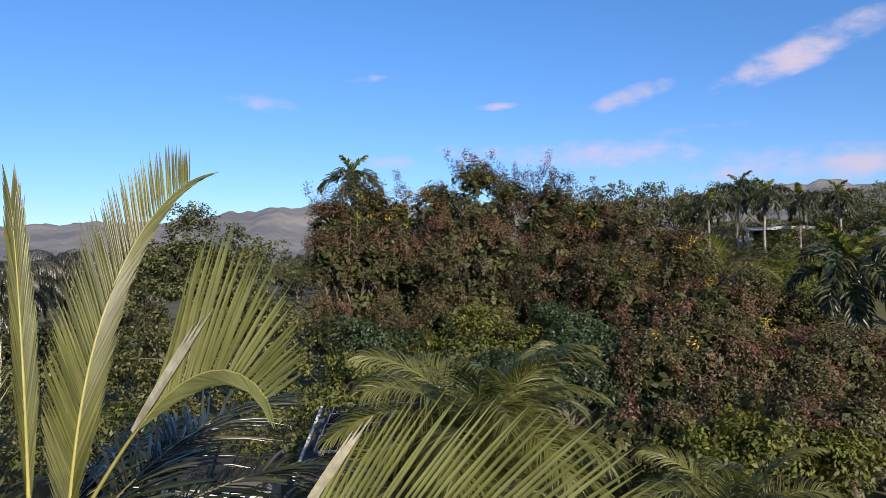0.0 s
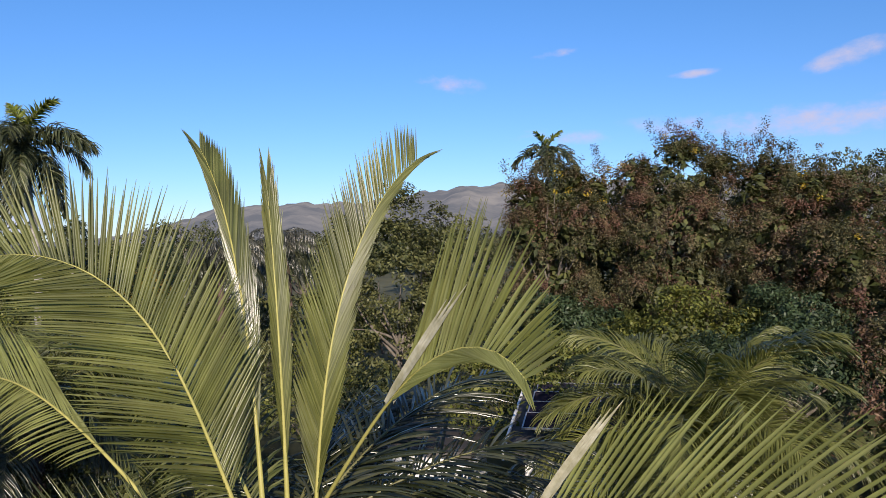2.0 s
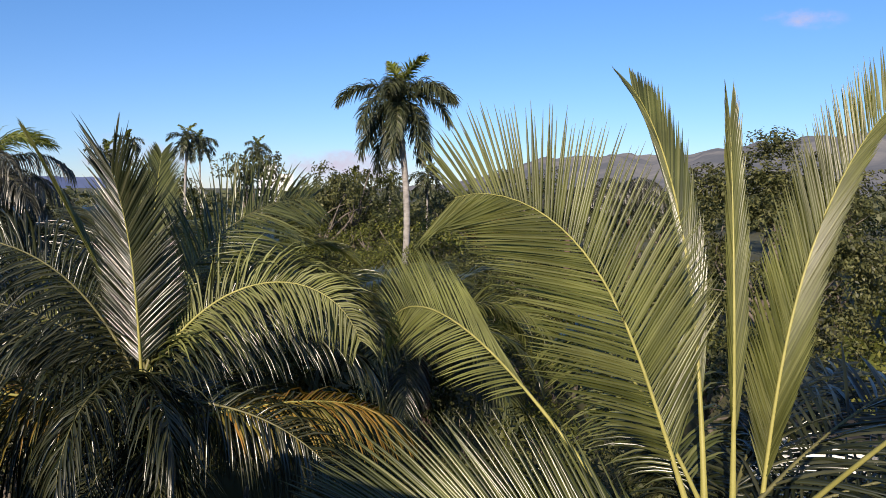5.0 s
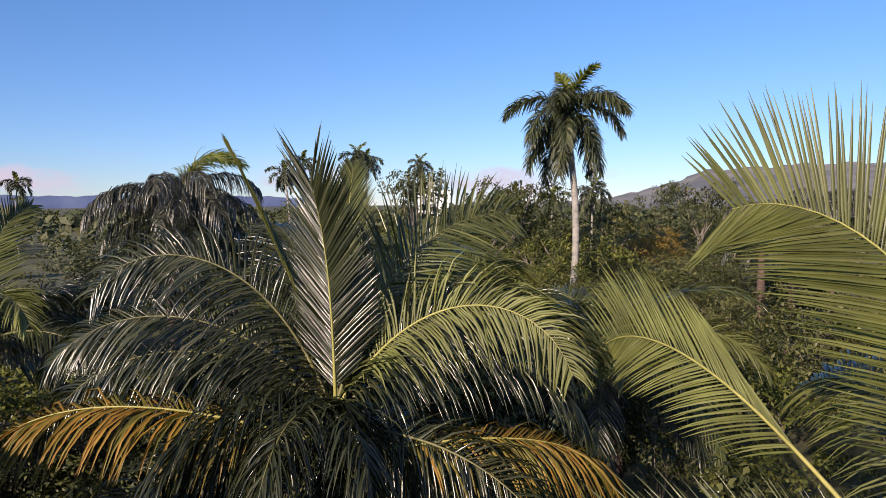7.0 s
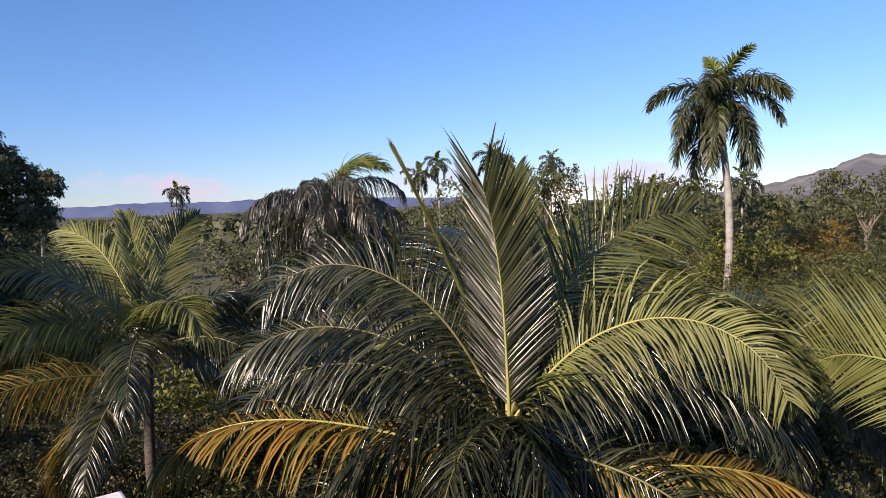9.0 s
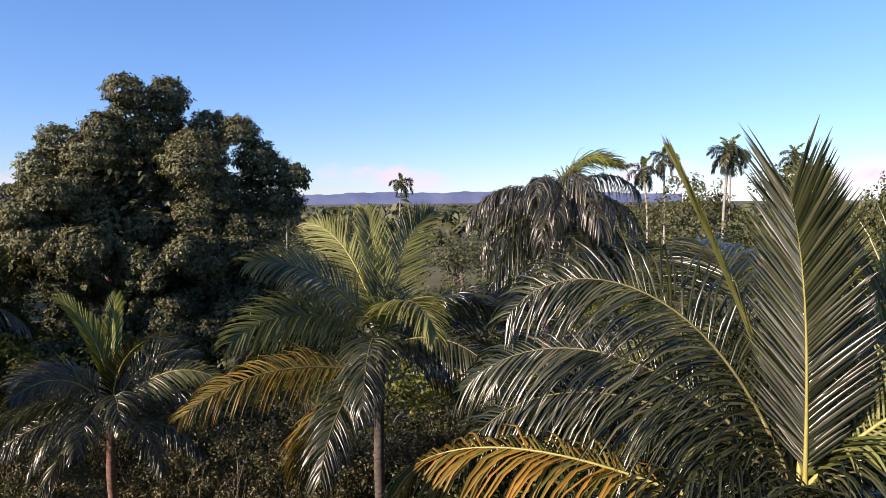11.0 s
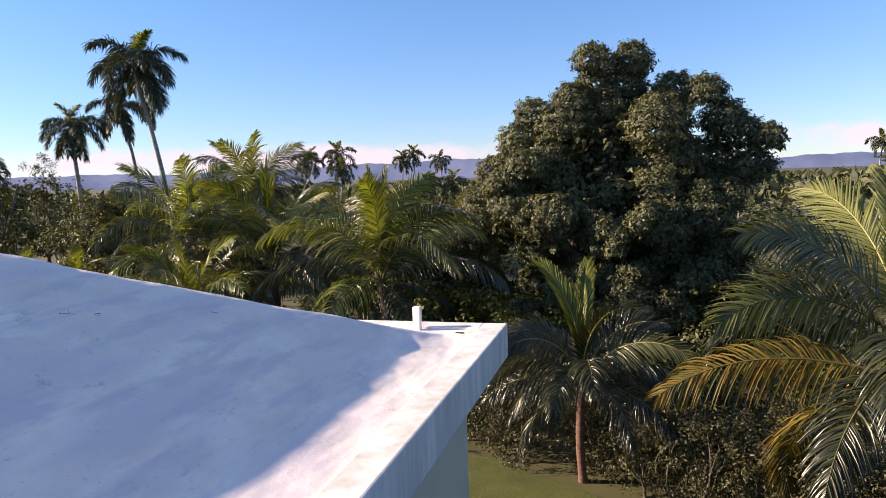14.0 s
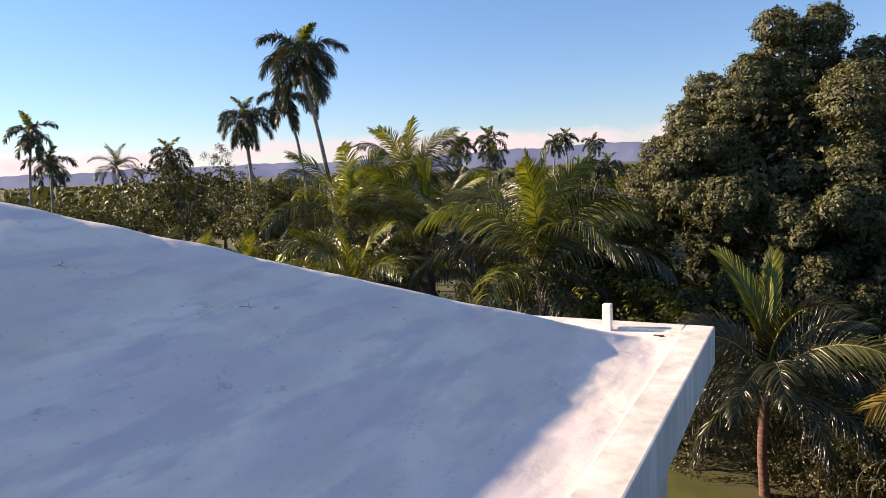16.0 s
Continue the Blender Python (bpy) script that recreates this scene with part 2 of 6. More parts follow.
def roof_material():
    """White roof coating: broad warm and cool drifts, long bluish streaks, chipped blisters and grime specks."""
    m, n, l = material("white_roof_paint")
    tc = n.new("ShaderNodeTexCoord")

    def noise_of(scale, detail, rough=0.6, squeeze=(1, 1, 1)):
        mp = n.new("ShaderNodeMapping")
        mp.inputs["Scale"].default_value = squeeze
        l.new(tc.outputs["Object"], mp.inputs[0])
        t = n.new("ShaderNodeTexNoise")
        t.inputs["Scale"].default_value, t.inputs["Detail"].default_value, t.inputs["Roughness"].default_value = scale, detail, rough
        l.new(mp.outputs[0], t.inputs[0])
        return t.outputs[0]

    def ranged(value, lo, hi, a=0.0, b=1.0):
        r = n.new("ShaderNodeMapRange")
        for k, q in enumerate((lo, hi, a, b)):
            r.inputs[k + 1].default_value = q
        l.new(value, r.inputs[0])
        return r.outputs[0]

    def blend(fac, a, b):
        mx = n.new("ShaderNodeMix")
        mx.data_type = "RGBA"
        l.new(fac, mx.inputs[0])
        if isinstance(a, tuple):
            mx.inputs[6].default_value = (*a, 1)
        else:
            l.new(a, mx.inputs[6])
        mx.inputs[7].default_value = (*b, 1)
        return mx.outputs[2]

    colour = blend(ranged(noise_of(1.1, 4, 0.6, (1, 1.8, 1)), 0.4, 0.62), (0.9, 0.825, 0.765), (0.77, 0.69, 0.65))
    colour = blend(ranged(noise_of(1.5, 4, 0.55, (0.55, 1.9, 1)), 0.44, 0.6, 0, 0.65), colour, (0.66, 0.6, 0.66))
    colour = blend(ranged(noise_of(2.9, 5, 0.6, (0.5, 2.2, 1)), 0.52, 0.62, 0, 0.55), colour, (0.55, 0.52, 0.6))
    colour = blend(ranged(noise_of(3.1, 6, 0.65), 0.48, 0.7, 0, 0.6), colour, (0.68, 0.63, 0.575))
    colour = blend(ranged(noise_of(26, 3), 0.63, 0.72, 0, 0.5), colour, (0.46, 0.44, 0.41))
    # rough scabs where the coating was trowelled over or has blistered
    scab, grit = ranged(noise_of(2.6, 5, 0.65), 0.52, 0.66), noise_of(38, 4, 0.75)
    rough_patch = n.new("ShaderNodeMath")
    rough_patch.operation = "MULTIPLY"
    l.new(scab, rough_patch.inputs[0])
    l.new(grit, rough_patch.inputs[1])
    colour = blend(ranged(rough_patch.outputs[0], 0.4, 0.6, 0, 0.65), colour, (0.42, 0.41, 0.4))
    fine_relief, blister = noise_of(34, 6, 0.7), rough_patch.outputs[0]
    waves = noise_of(2.2, 2, 0.45, (1, 1.8, 1))
    add = n.new("ShaderNodeMath")
    add.operation = "MULTIPLY_ADD"
    l.new(blister, add.inputs[0])
    add.inputs[1].default_value = 1.6
    l.new(fine_relief, add.inputs[2])
    bp = n.new("ShaderNodeBump")
    bp.inputs["Strength"].default_value, bp.inputs["Distance"].default_value = 0.35, 0.006
    l.new(add.outputs[0], bp.inputs["Height"])
    swell = n.new("ShaderNodeBump")
    swell.inputs["Strength"].default_value, swell.inputs["Distance"].default_value = 0.8, 0.035
    l.new(waves, swell.inputs["Height"])
    l.new(swell.outputs[0], bp.inputs["Normal"])
    s = n.new("ShaderNodeBsdfPrincipled")
    s.inputs["Roughness"].default_value = 0.62
    l.new(colour, s.inputs["Base Color"])
    l.new(bp.outputs[0], s.inputs["Normal"])
    l.new(s.outputs[0], n.new("ShaderNodeOutputMaterial").inputs[0])
    return m


ROOF_PAINT = roof_material()
RIM_PAINT = rough_material("white_rim_paint", (0.46, 0.455, 0.44), (0.84, 0.82, 0.785), 5.0, 0.7, 0.05, 25, 0.12)
WALL_PAINT = rough_material("cream_wall_paint", (0.6, 0.55, 0.42), (0.68, 0.63, 0.5), 1.2, 0.8, 0.12, 40)
WHITE_PAINT = rough_material("white_wall_paint", (0.7, 0.7, 0.68), (0.8, 0.8, 0.78), 1.2, 0.8, 0.1, 30)
PIPE = rough_material("white_plastic", (0.74, 0.74, 0.73), (0.82, 0.82, 0.81), 3, 0.4, 0.02)


# ---- mesh helpers ----
def mesh(name, verts, faces, mat, smooth=False):
    """A mesh from arrays: verts (n, 3), faces (m, 3 or 4), or a list of such face arrays."""
    me = bpy.data.meshes.new(name)
    verts = np.asarray(verts, np.float32)
    blocks = faces if isinstance(faces, list) else [faces]
    me.vertices.add(len(verts))
    me.vertices.foreach_set("co", verts.ravel())
    index = np.concatenate([np.asarray(f, np.int32).ravel() for f in blocks])
    sizes = np.concatenate([np.full(len(f), np.asarray(f).shape[1], np.int32) for f in blocks])
    me.loops.add(len(index))
    me.loops.foreach_set("vertex_index", index)
    me.polygons.add(len(sizes))
    me.polygons.foreach_set("loop_start", np.concatenate([[0], np.cumsum(sizes)[:-1]]).astype(np.int32))
    if smooth:
        me.polygons.foreach_set("use_smooth", np.ones(len(sizes), bool))
    me.update(calc_edges=True)
    me.materials.append(mat)
    return me


def part(name, bm, mat, parent, label="", smooth=False):
    """One mesh object under a thing or under a part; bm is a bmesh or a mesh."""
    if isinstance(bm, bmesh.types.BMesh):
        me = bpy.data.meshes.new(name)
        bm.to_mesh(me)
        bm.free()
        if mat:
            me.materials.append(mat)
        if smooth:
            me.polygons.foreach_set("use_smooth", np.ones(len(me.polygons), bool))
    else:
        me = bm
    ob = new(name, me)
    ob.parent = parent
    return tagged(ob, label)


def thing(name, label, category, at=(0, 0, 0), group="", kind="", turn=0.0):
    ob = new(name)
    ob.empty_display_size = 0.3
    ob.matrix_basis = pose(*at, 0, 0, turn)
    return tagged(ob, label, category, group, kind)


def tube(points, radii, sides=8, cap=True):
    """Rings of vertices round a line; gives verts and quads."""
    points, radii = np.asarray(points, float), np.asarray(radii, float)
    tang = np.gradient(points, axis=0)
    tang /= np.linalg.norm(tang, axis=1, keepdims=True) + 1e-9
    ref = np.where(np.abs(tang[:, 2:3]) > 0.9, np.array([[1.0, 0, 0]]), np.array([[0, 0, 1.0]]))
    u = np.cross(tang, ref)
    u /= np.linalg.norm(u, axis=1, keepdims=True)
    v = np.cross(tang, u)
    a = np.linspace(0, 2 * np.pi, sides, endpoint=False)
    ring = points[:, None] + radii[:, None, None] * (np.cos(a)[None, :, None] * u[:, None] + np.sin(a)[None, :, None] * v[:, None])
    n, k = len(points), np.arange(sides)
    quads = np.concatenate([np.stack([i * sides + k, i * sides + (k + 1) % sides, (i + 1) * sides + (k + 1) % sides, (i + 1) * sides + k], 1) for i in range(n - 1)])
    return ring.reshape(-1, 3), quads


def joined(pieces):
    """Joins (verts, quads) pieces into one pair."""
    verts, faces, at = [], [], 0
    for v, f in pieces:
        verts.append(v)
        faces.append(np.asarray(f) + at)
        at += len(v)
    return np.concatenate(verts), np.concatenate(faces)


def box(bm, lo, hi, bevel=0.0):
    r = bmesh.ops.create_cube(bm, size=1.0)
    for v in r["verts"]:
        v.co = Vector([(a + b) / 2 + c * (b - a) for a, b, c in zip(lo, hi, v.co)])
    if bevel:
        edges = list({e for v in r["verts"] for e in v.link_edges})
        bmesh.ops.bevel(bm, geom=edges, offset=bevel, segments=2, affect="EDGES", profile=0.6)
    return r


# ---- palms ----
def frond_line(length, rise, bend, power=1.5, side=0.0, steps=26):
    """The midrib: leaves the crown at the angle rise and sinks by bend degrees towards its tip; side turns it sideways."""
    s = (np.arange(steps) + 0.5) / steps
    el, az = np.radians(rise - bend * s**power), np.radians(side * s**power)
    step = np.stack([np.cos(el) * np.cos(az), np.cos(el) * np.sin(az), np.sin(el)], 1) * length / steps
    return np.concatenate([[[0, 0, 0]], np.cumsum(step, 0)])


def frond_meshes(length=4.6, rise=50, bend=70, power=1.5, side=0.0, twist=0.0, count=78, leaf=0.75, wide=0.038, open_base=62, open_tip=24, open_power=1.3,
                 vee=18, droop=0.35, start=0.13, ruffle=0.12, plume=0.0, gaps=0.0, seed=0, mat=None, rib=None, thick=0.024, steps=4, upper=1.0, lower=1.0, tilt=0.0, fold=0.85, taper=0.62, taper_from=0.4):
    """Leaflets and midrib of one frond that points along +x: two meshes. Each leaflet is folded along its middle, like a roof.
    open_base and open_tip may be pairs: below the rib, above it."""
    rng = np.random.default_rng(seed)
    line = frond_line(length, rise, bend, power, side)
    tang = np.gradient(line, axis=0)
    tang /= np.linalg.norm(tang, axis=1, keepdims=True)
    along = np.linspace(0, 1, len(line))
    verts, faces, at = [], [], 0
    for sgn in (-1.0, 1.0):
        above = int(sgn * math.copysign(1.0, twist) > 0)
        first, last = (q[above] if isinstance(q, tuple) else q for q in (open_base, open_tip))
        s = np.linspace(start, 0.995, count) + rng.normal(0, 0.002, count)
        keep = rng.random(count) >= gaps
        s = np.clip(s[keep], 0, 1)
        n = len(s)
        p = np.stack([np.interp(s, along, line[:, k]) for k in range(3)], 1)
        t = np.stack([np.interp(s, along, tang[:, k]) for k in range(3)], 1)
        t /= np.linalg.norm(t, axis=1, keepdims=True)
        az = np.radians(side * s**power)
        b = np.stack([-np.sin(az), np.cos(az), 0 * az], 1)
        b -= (b * t).sum(1, keepdims=True) * t
        b /= np.linalg.norm(b, axis=1, keepdims=True)
        u = np.cross(t, b)
        tw = np.radians(twist) * np.clip(s * 3, 0, 1)
        b2 = b * np.cos(tw)[:, None] + u * np.sin(tw)[:, None]
        u2 = u * np.cos(tw)[:, None] - b * np.sin(tw)[:, None]
        f = np.clip((s - start) / (1 - start), 0, 1)
        a = np.radians(first + (last - first) * f**open_power) * (1 + rng.normal(0, ruffle * 0.5, n))
        v = np.radians(vee * (1 - 0.7 * f) + rng.normal(0, 60 * ruffle, n) + plume * rng.uniform(-1, 1, n))
        d = np.cos(a)[:, None] * t + np.sin(a)[:, None] * (sgn * np.cos(v)[:, None] * b2 + np.sin(v)[:, None] * u2)
        size = leaf * np.minimum(1, 0.5 + f * 5) * (1 - taper * np.clip((f - taper_from) / (1 - taper_from), 0, 1) ** 2) * (1 + rng.normal(0, 0.07, n))
        size = size * (upper if above else lower)
        sag = droop * (0.7 + 0.6 * rng.random(n)) * (1 + ruffle * rng.normal(0, 1.0, n))
        profile = np.interp(np.linspace(0, 1, steps + 1), [0, 0.2, 0.55, 0.85, 1], [0.55, 1, 0.9, 0.5, 0.08]) * wide / 2
        roll = tilt + rng.normal(0, 2.5 * ruffle, n)
        q, rows = p.copy(), []
        for k in range(steps + 1):
            dk = d + np.array([0, 0, -1.0]) * (sag * (k / steps) ** 1.2)[:, None]
            dk /= np.linalg.norm(dk, axis=1, keepdims=True)
            w = t - (t * dk).sum(1, keepdims=True) * dk
            w /= np.linalg.norm(w, axis=1, keepdims=True) + 1e-6
            w = w * np.cos(roll)[:, None] + np.cross(dk, w) * np.sin(roll)[:, None]
            crease = np.cross(dk, w) * profile[k] * fold
            rows.append(np.stack([q - w * profile[k], q + crease, q + w * profile[k]], 1))
            q = q + dk * (size / steps)[:, None]
        block = np.stack(rows, 1)
        verts.append(block.reshape(-1, 3))
        base = at + np.arange(n)[:, None] * (3 * (steps + 1)) + np.arange(steps)[None] * 3
        for k in (0, 1):
            faces.append(np.stack([base + k, base + k + 1, base + k + 4, base + k + 3], -1).reshape(-1, 4))
        at += n * 3 * (steps + 1)
    leaves = mesh("frond", np.concatenate(verts), np.concatenate(faces), mat or FROND_GREEN)
    rv, rf = tube(line, thick * np.interp(along, [0, 0.12, 0.3, 1], [1.5, 1.0, 0.7, 0.12]), 6)
    return leaves, mesh("midrib", rv, rf, rib or MIDRIB, True)


def pressed_edge(length, rise, bend, power, side, twist, start, open_base, leaf):
    """The pale first leaflets of a half-folded blade, stuck together into one stiff edge along the stalk."""
    line = frond_line(length, rise, bend, power, side)
    along = np.linspace(0, 1, len(line))
    tang = np.gradient(line, axis=0)
    p, t = (np.array([np.interp(start - 0.01, along, q[:, k]) for k in range(3)]) for q in (line, tang))
    t /= np.linalg.norm(t)
    b = np.array([0.0, 1.0, 0.0])
    b -= b.dot(t) * t
    b /= np.linalg.norm(b)
    across = np.cross(t, b) * math.sin(radians(abs(twist))) + b * math.cos(radians(twist)) * math.copysign(1, twist)
    pieces = []
    for k in range(5):
        a = radians(open_base - 7 + 1.2 * k)
        d = math.cos(a) * t + math.sin(a) * across
        w, s = np.cross(d, np.cross(t, across)), np.linspace(0, leaf * (1.05 - 0.08 * ((k * 3) % 5)), 7)
        width = 0.028 * np.array([0.6, 1, 1, 0.9, 0.7, 0.4, 0.08])
        lift = np.cross(d, w) * 0.006
        p_side = p + np.cross(t, across) * (-0.035 if k % 2 else 0.035)
        mid = p_side + d * s[:, None] + np.array([0, 0, -0.008 * k]) * (s / leaf)[:, None]
        v = np.stack([mid - w * width[:, None], mid + lift, mid + w * width[:, None]], 1).reshape(-1, 3)
        i = np.arange(6) * 3
        pieces.append((v, np.concatenate([np.stack([i + q, i + q + 1, i + q + 4, i + q + 3], 1) for q in (0, 1)])))
    v, f = joined(pieces)
    return mesh("pressed_edge", v, f, PALE_EDGE)


def add_frond(palm, meshes, height, turn, lean=0.0, size=1.0, label=""):
    ob = part("frond", meshes[0], None, palm, label)
    ob.matrix_basis = pose(0, 0, height, 0, lean, turn) @ Matrix.Diagonal((size, size, size, 1))
    part("midrib", meshes[1], None, ob)
    return ob


def palm_trunk(palm, crown, base, radius, mat, swell=1.0, rings=26, seed=0):
    """A ringed trunk from base to crown (both in the palm's own space)."""
    f = np.linspace(0, 1, rings * 2)
    crown, base = np.array(crown, float), np.array(base, float)
    pts = base + (crown - base) * f[:, None]
    bow = np.sin(f * np.pi) * 0.04 * np.linalg.norm(crown - base)
    pts[:, 0] += bow * math.cos(seed)
    pts[:, 1] += bow * math.sin(seed)
    r = radius * (1.0 + 0.5 * np.exp(-f * 14) * swell + 0.12 * swell * np.exp(-((f - 0.55) / 0.25) ** 2))
    r = r * (1 - 0.18 * f) * (1 + 0.05 * (np.arange(len(f)) % 2))
    v, q = tube(pts, r, 12)
    return part("trunk", mesh("trunk", v, q, mat, True), None, palm)


def coconut_set(seed, **more):
    """A range of frond shapes from upright young to hanging old."""
    rng = random.Random(seed)
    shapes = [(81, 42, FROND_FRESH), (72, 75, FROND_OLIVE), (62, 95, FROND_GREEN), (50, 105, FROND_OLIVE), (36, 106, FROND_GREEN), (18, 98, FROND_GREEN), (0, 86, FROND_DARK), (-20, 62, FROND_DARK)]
    out = []
    for k, (rise, bend, mat) in enumerate(shapes):
        args = dict(length=4.3, rise=rise, bend=bend, power=1.4, side=rng.uniform(-18, 18), twist=rng.uniform(-35, 35), droop=0.5 + 0.16 * k, count=76,
                    leaf=1.12, wide=0.042, gaps=0.06, ruffle=0.12, mat=mat, seed=seed * 20 + k, steps=3, rib=MIDRIB_DARK, start=0.08)
        args.update(more)
        out.append(frond_meshes(**args))
    return out


COCO = coconut_set(1)
COCO_B = coconut_set(2, length=4.0)
COCO_LIT = coconut_set(4, length=4.0, mat=FROND_OLIVE, count=84, wide=0.034, droop=1.3)
COCO_OPEN = [frond_meshes(length=length, rise=rise, bend=bend, power=1.5, side=side, twist=twist, count=58, leaf=leaf, wide=0.052, open_base=opened, open_tip=30, vee=6, droop=droop, start=0.1,
                          ruffle=0.13, gaps=0.05, seed=500 + k, mat=mat, rib=MIDRIB_DARK, steps=3, fold=0.7)
             for k, (length, rise, bend, side, twist, leaf, opened, droop, mat) in enumerate([
                 (3.6, 86, 18, 8, 20, 0.7, 16, 0.1, FROND_FRESH), (4.2, 80, 66, -12, 40, 0.95, 50, 0.8, FROND_FRESH), (4.5, 72, 88, 14, -35, 1.1, 66, 1.4, FROND_GREEN), (4.6, 60, 98, -14, 30, 1.15, 68, 1.8, FROND_GLOSSY),
                 (4.6, 46, 98, 12, -25, 1.15, 68, 2.2, FROND_GREEN), (4.4, 28, 88, -10, 20, 1.15, 68, 2.6, FROND_DARK), (4.2, 8, 74, 10, -20, 1.1, 66, 2.8, FROND_GLOSSY), (4.0, -16, 52, 0, 0, 1.05, 64, 3.0, FROND_DARK)])]
WEEPING = [frond_meshes(length=3.1, rise=rise, bend=bend, power=1.05, side=side, twist=12, count=76, leaf=1.1, wide=0.03, open_base=64, open_tip=34, vee=0, droop=6.0, start=0.06,
                        ruffle=0.2, gaps=0.06, seed=300 + k, mat=FROND_GREY if k < 4 else FROND_DARK, rib=MIDRIB_DARK, steps=4, taper=0.4)
           for k, (rise, bend, side) in enumerate([(80, 128, 14), (70, 130, -12), (60, 122, 10), (46, 112, -14), (30, 100, 8), (10, 84, -8), (-12, 66, 6), (-34, 46, 0)])]


def coconut_palm(label, crown, base, size=1.0, count=17, seed=0, shapes=None, first=0, radius=0.15, group="coconut palms", lowest=8):
    rng = random.Random(seed)
    shapes = shapes or (COCO if seed % 2 else COCO_B)
    palm = thing("coconut_palm", label, "palm tree", base, group)
    top = [c - b for c, b in zip(crown, base)]
    palm_trunk(palm, top, (0, 0, -0.1), radius, TRUNK_COCO, 0.8, seed=seed)
    for k in range(count):
        f = k / max(1, count - 1)
        index = min(len(shapes) - 1, first + int(f * (min(lowest, len(shapes)) - first)))
        ob = add_frond(palm, shapes[index], top[2], 137.5 * k + rng.uniform(-18, 18) + seed * 40, rng.uniform(-7, 7), size * rng.uniform(0.88, 1.08))
        ob.location.x, ob.location.y = top[0], top[1]
    return palm


def royal_set(seed, detail=1.0, length=3.3):
    rng = random.Random(seed)
    out = []
    for k, (rise, bend) in enumerate([(86, 60), (46, 84), (36, 92), (18, 92), (-4, 78), (-28, 54), (-52, 30)]):
        out.append(frond_meshes(length=length * (1 if k else 0.72), rise=rise, bend=bend, power=1.15, side=rng.uniform(-8, 8), count=int(104 * detail), leaf=1.0 if k else 0.62, wide=0.06 / detail**0.8,
                                open_base=66, open_tip=34, vee=14, droop=(2.0 if k else 0.9), start=0.12, ruffle=0.16, plume=48, gaps=0.03, seed=seed * 31 + k,
                                mat=FROND_ROYAL if k else FROND_FRESH, rib=MIDRIB_DARK, thick=0.045, steps=4 if detail > 0.6 else 2, taper=0.35))
    return out


ROYAL = royal_set(5, length=3.5)
ROYAL_FAR = royal_set(6, 0.27)


def royal_palm(label, top, ground=0.0, size=1.0, count=15, seed=0, far=False, lean=(0, 0), radius=0.2, group="royal palms", spear=True):
    rng = random.Random(seed)
    shapes = ROYAL_FAR if far else ROYAL
    palm = thing("royal_palm", label, "palm tree", (top[0] + lean[0], top[1] + lean[1], ground), group)
    h = top[2] - ground
    at = (-lean[0], -lean[1], h)
    palm_trunk(palm, (at[0], at[1], h - 1.1 * size), (0, 0, -0.2), radius, TRUNK_ROYAL, 0.5, 18, seed)
    z = np.linspace(h - 1.15 * size, h + 0.1, 6)
    v, q = tube(np.stack([np.full(6, at[0]), np.full(6, at[1]), z], 1), radius * np.array([0.82, 1.0, 0.95, 0.8, 0.6, 0.3]), 10)
    part("crown_shaft", mesh("crown_shaft", v, q, SHAFT, True), None, palm)
    for k in range(count):
        f = k / max(1, count - 1)
        ob = add_frond(palm, shapes[0 if k < 2 else min(6, 1 + int((f - 0.05) * 6.4))], h, 137.5 * k + rng.uniform(-15, 15) + seed * 53, rng.uniform(-6, 6), size * rng.uniform(0.9, 1.08))
        ob.location.x, ob.location.y = at[0], at[1]
    if spear:
        z = np.linspace(h, h + 1.7 * size, 8)
        v, q = tube(np.stack([np.full(8, at[0]), np.full(8, at[1]) + np.linspace(0, 0.12, 8), z], 1), 0.05 * np.linspace(1, 0.12, 8), 6)
        part("spear_leaf", mesh("spear_leaf", v, q, FROND_GREEN, True), None, palm)
    return palm


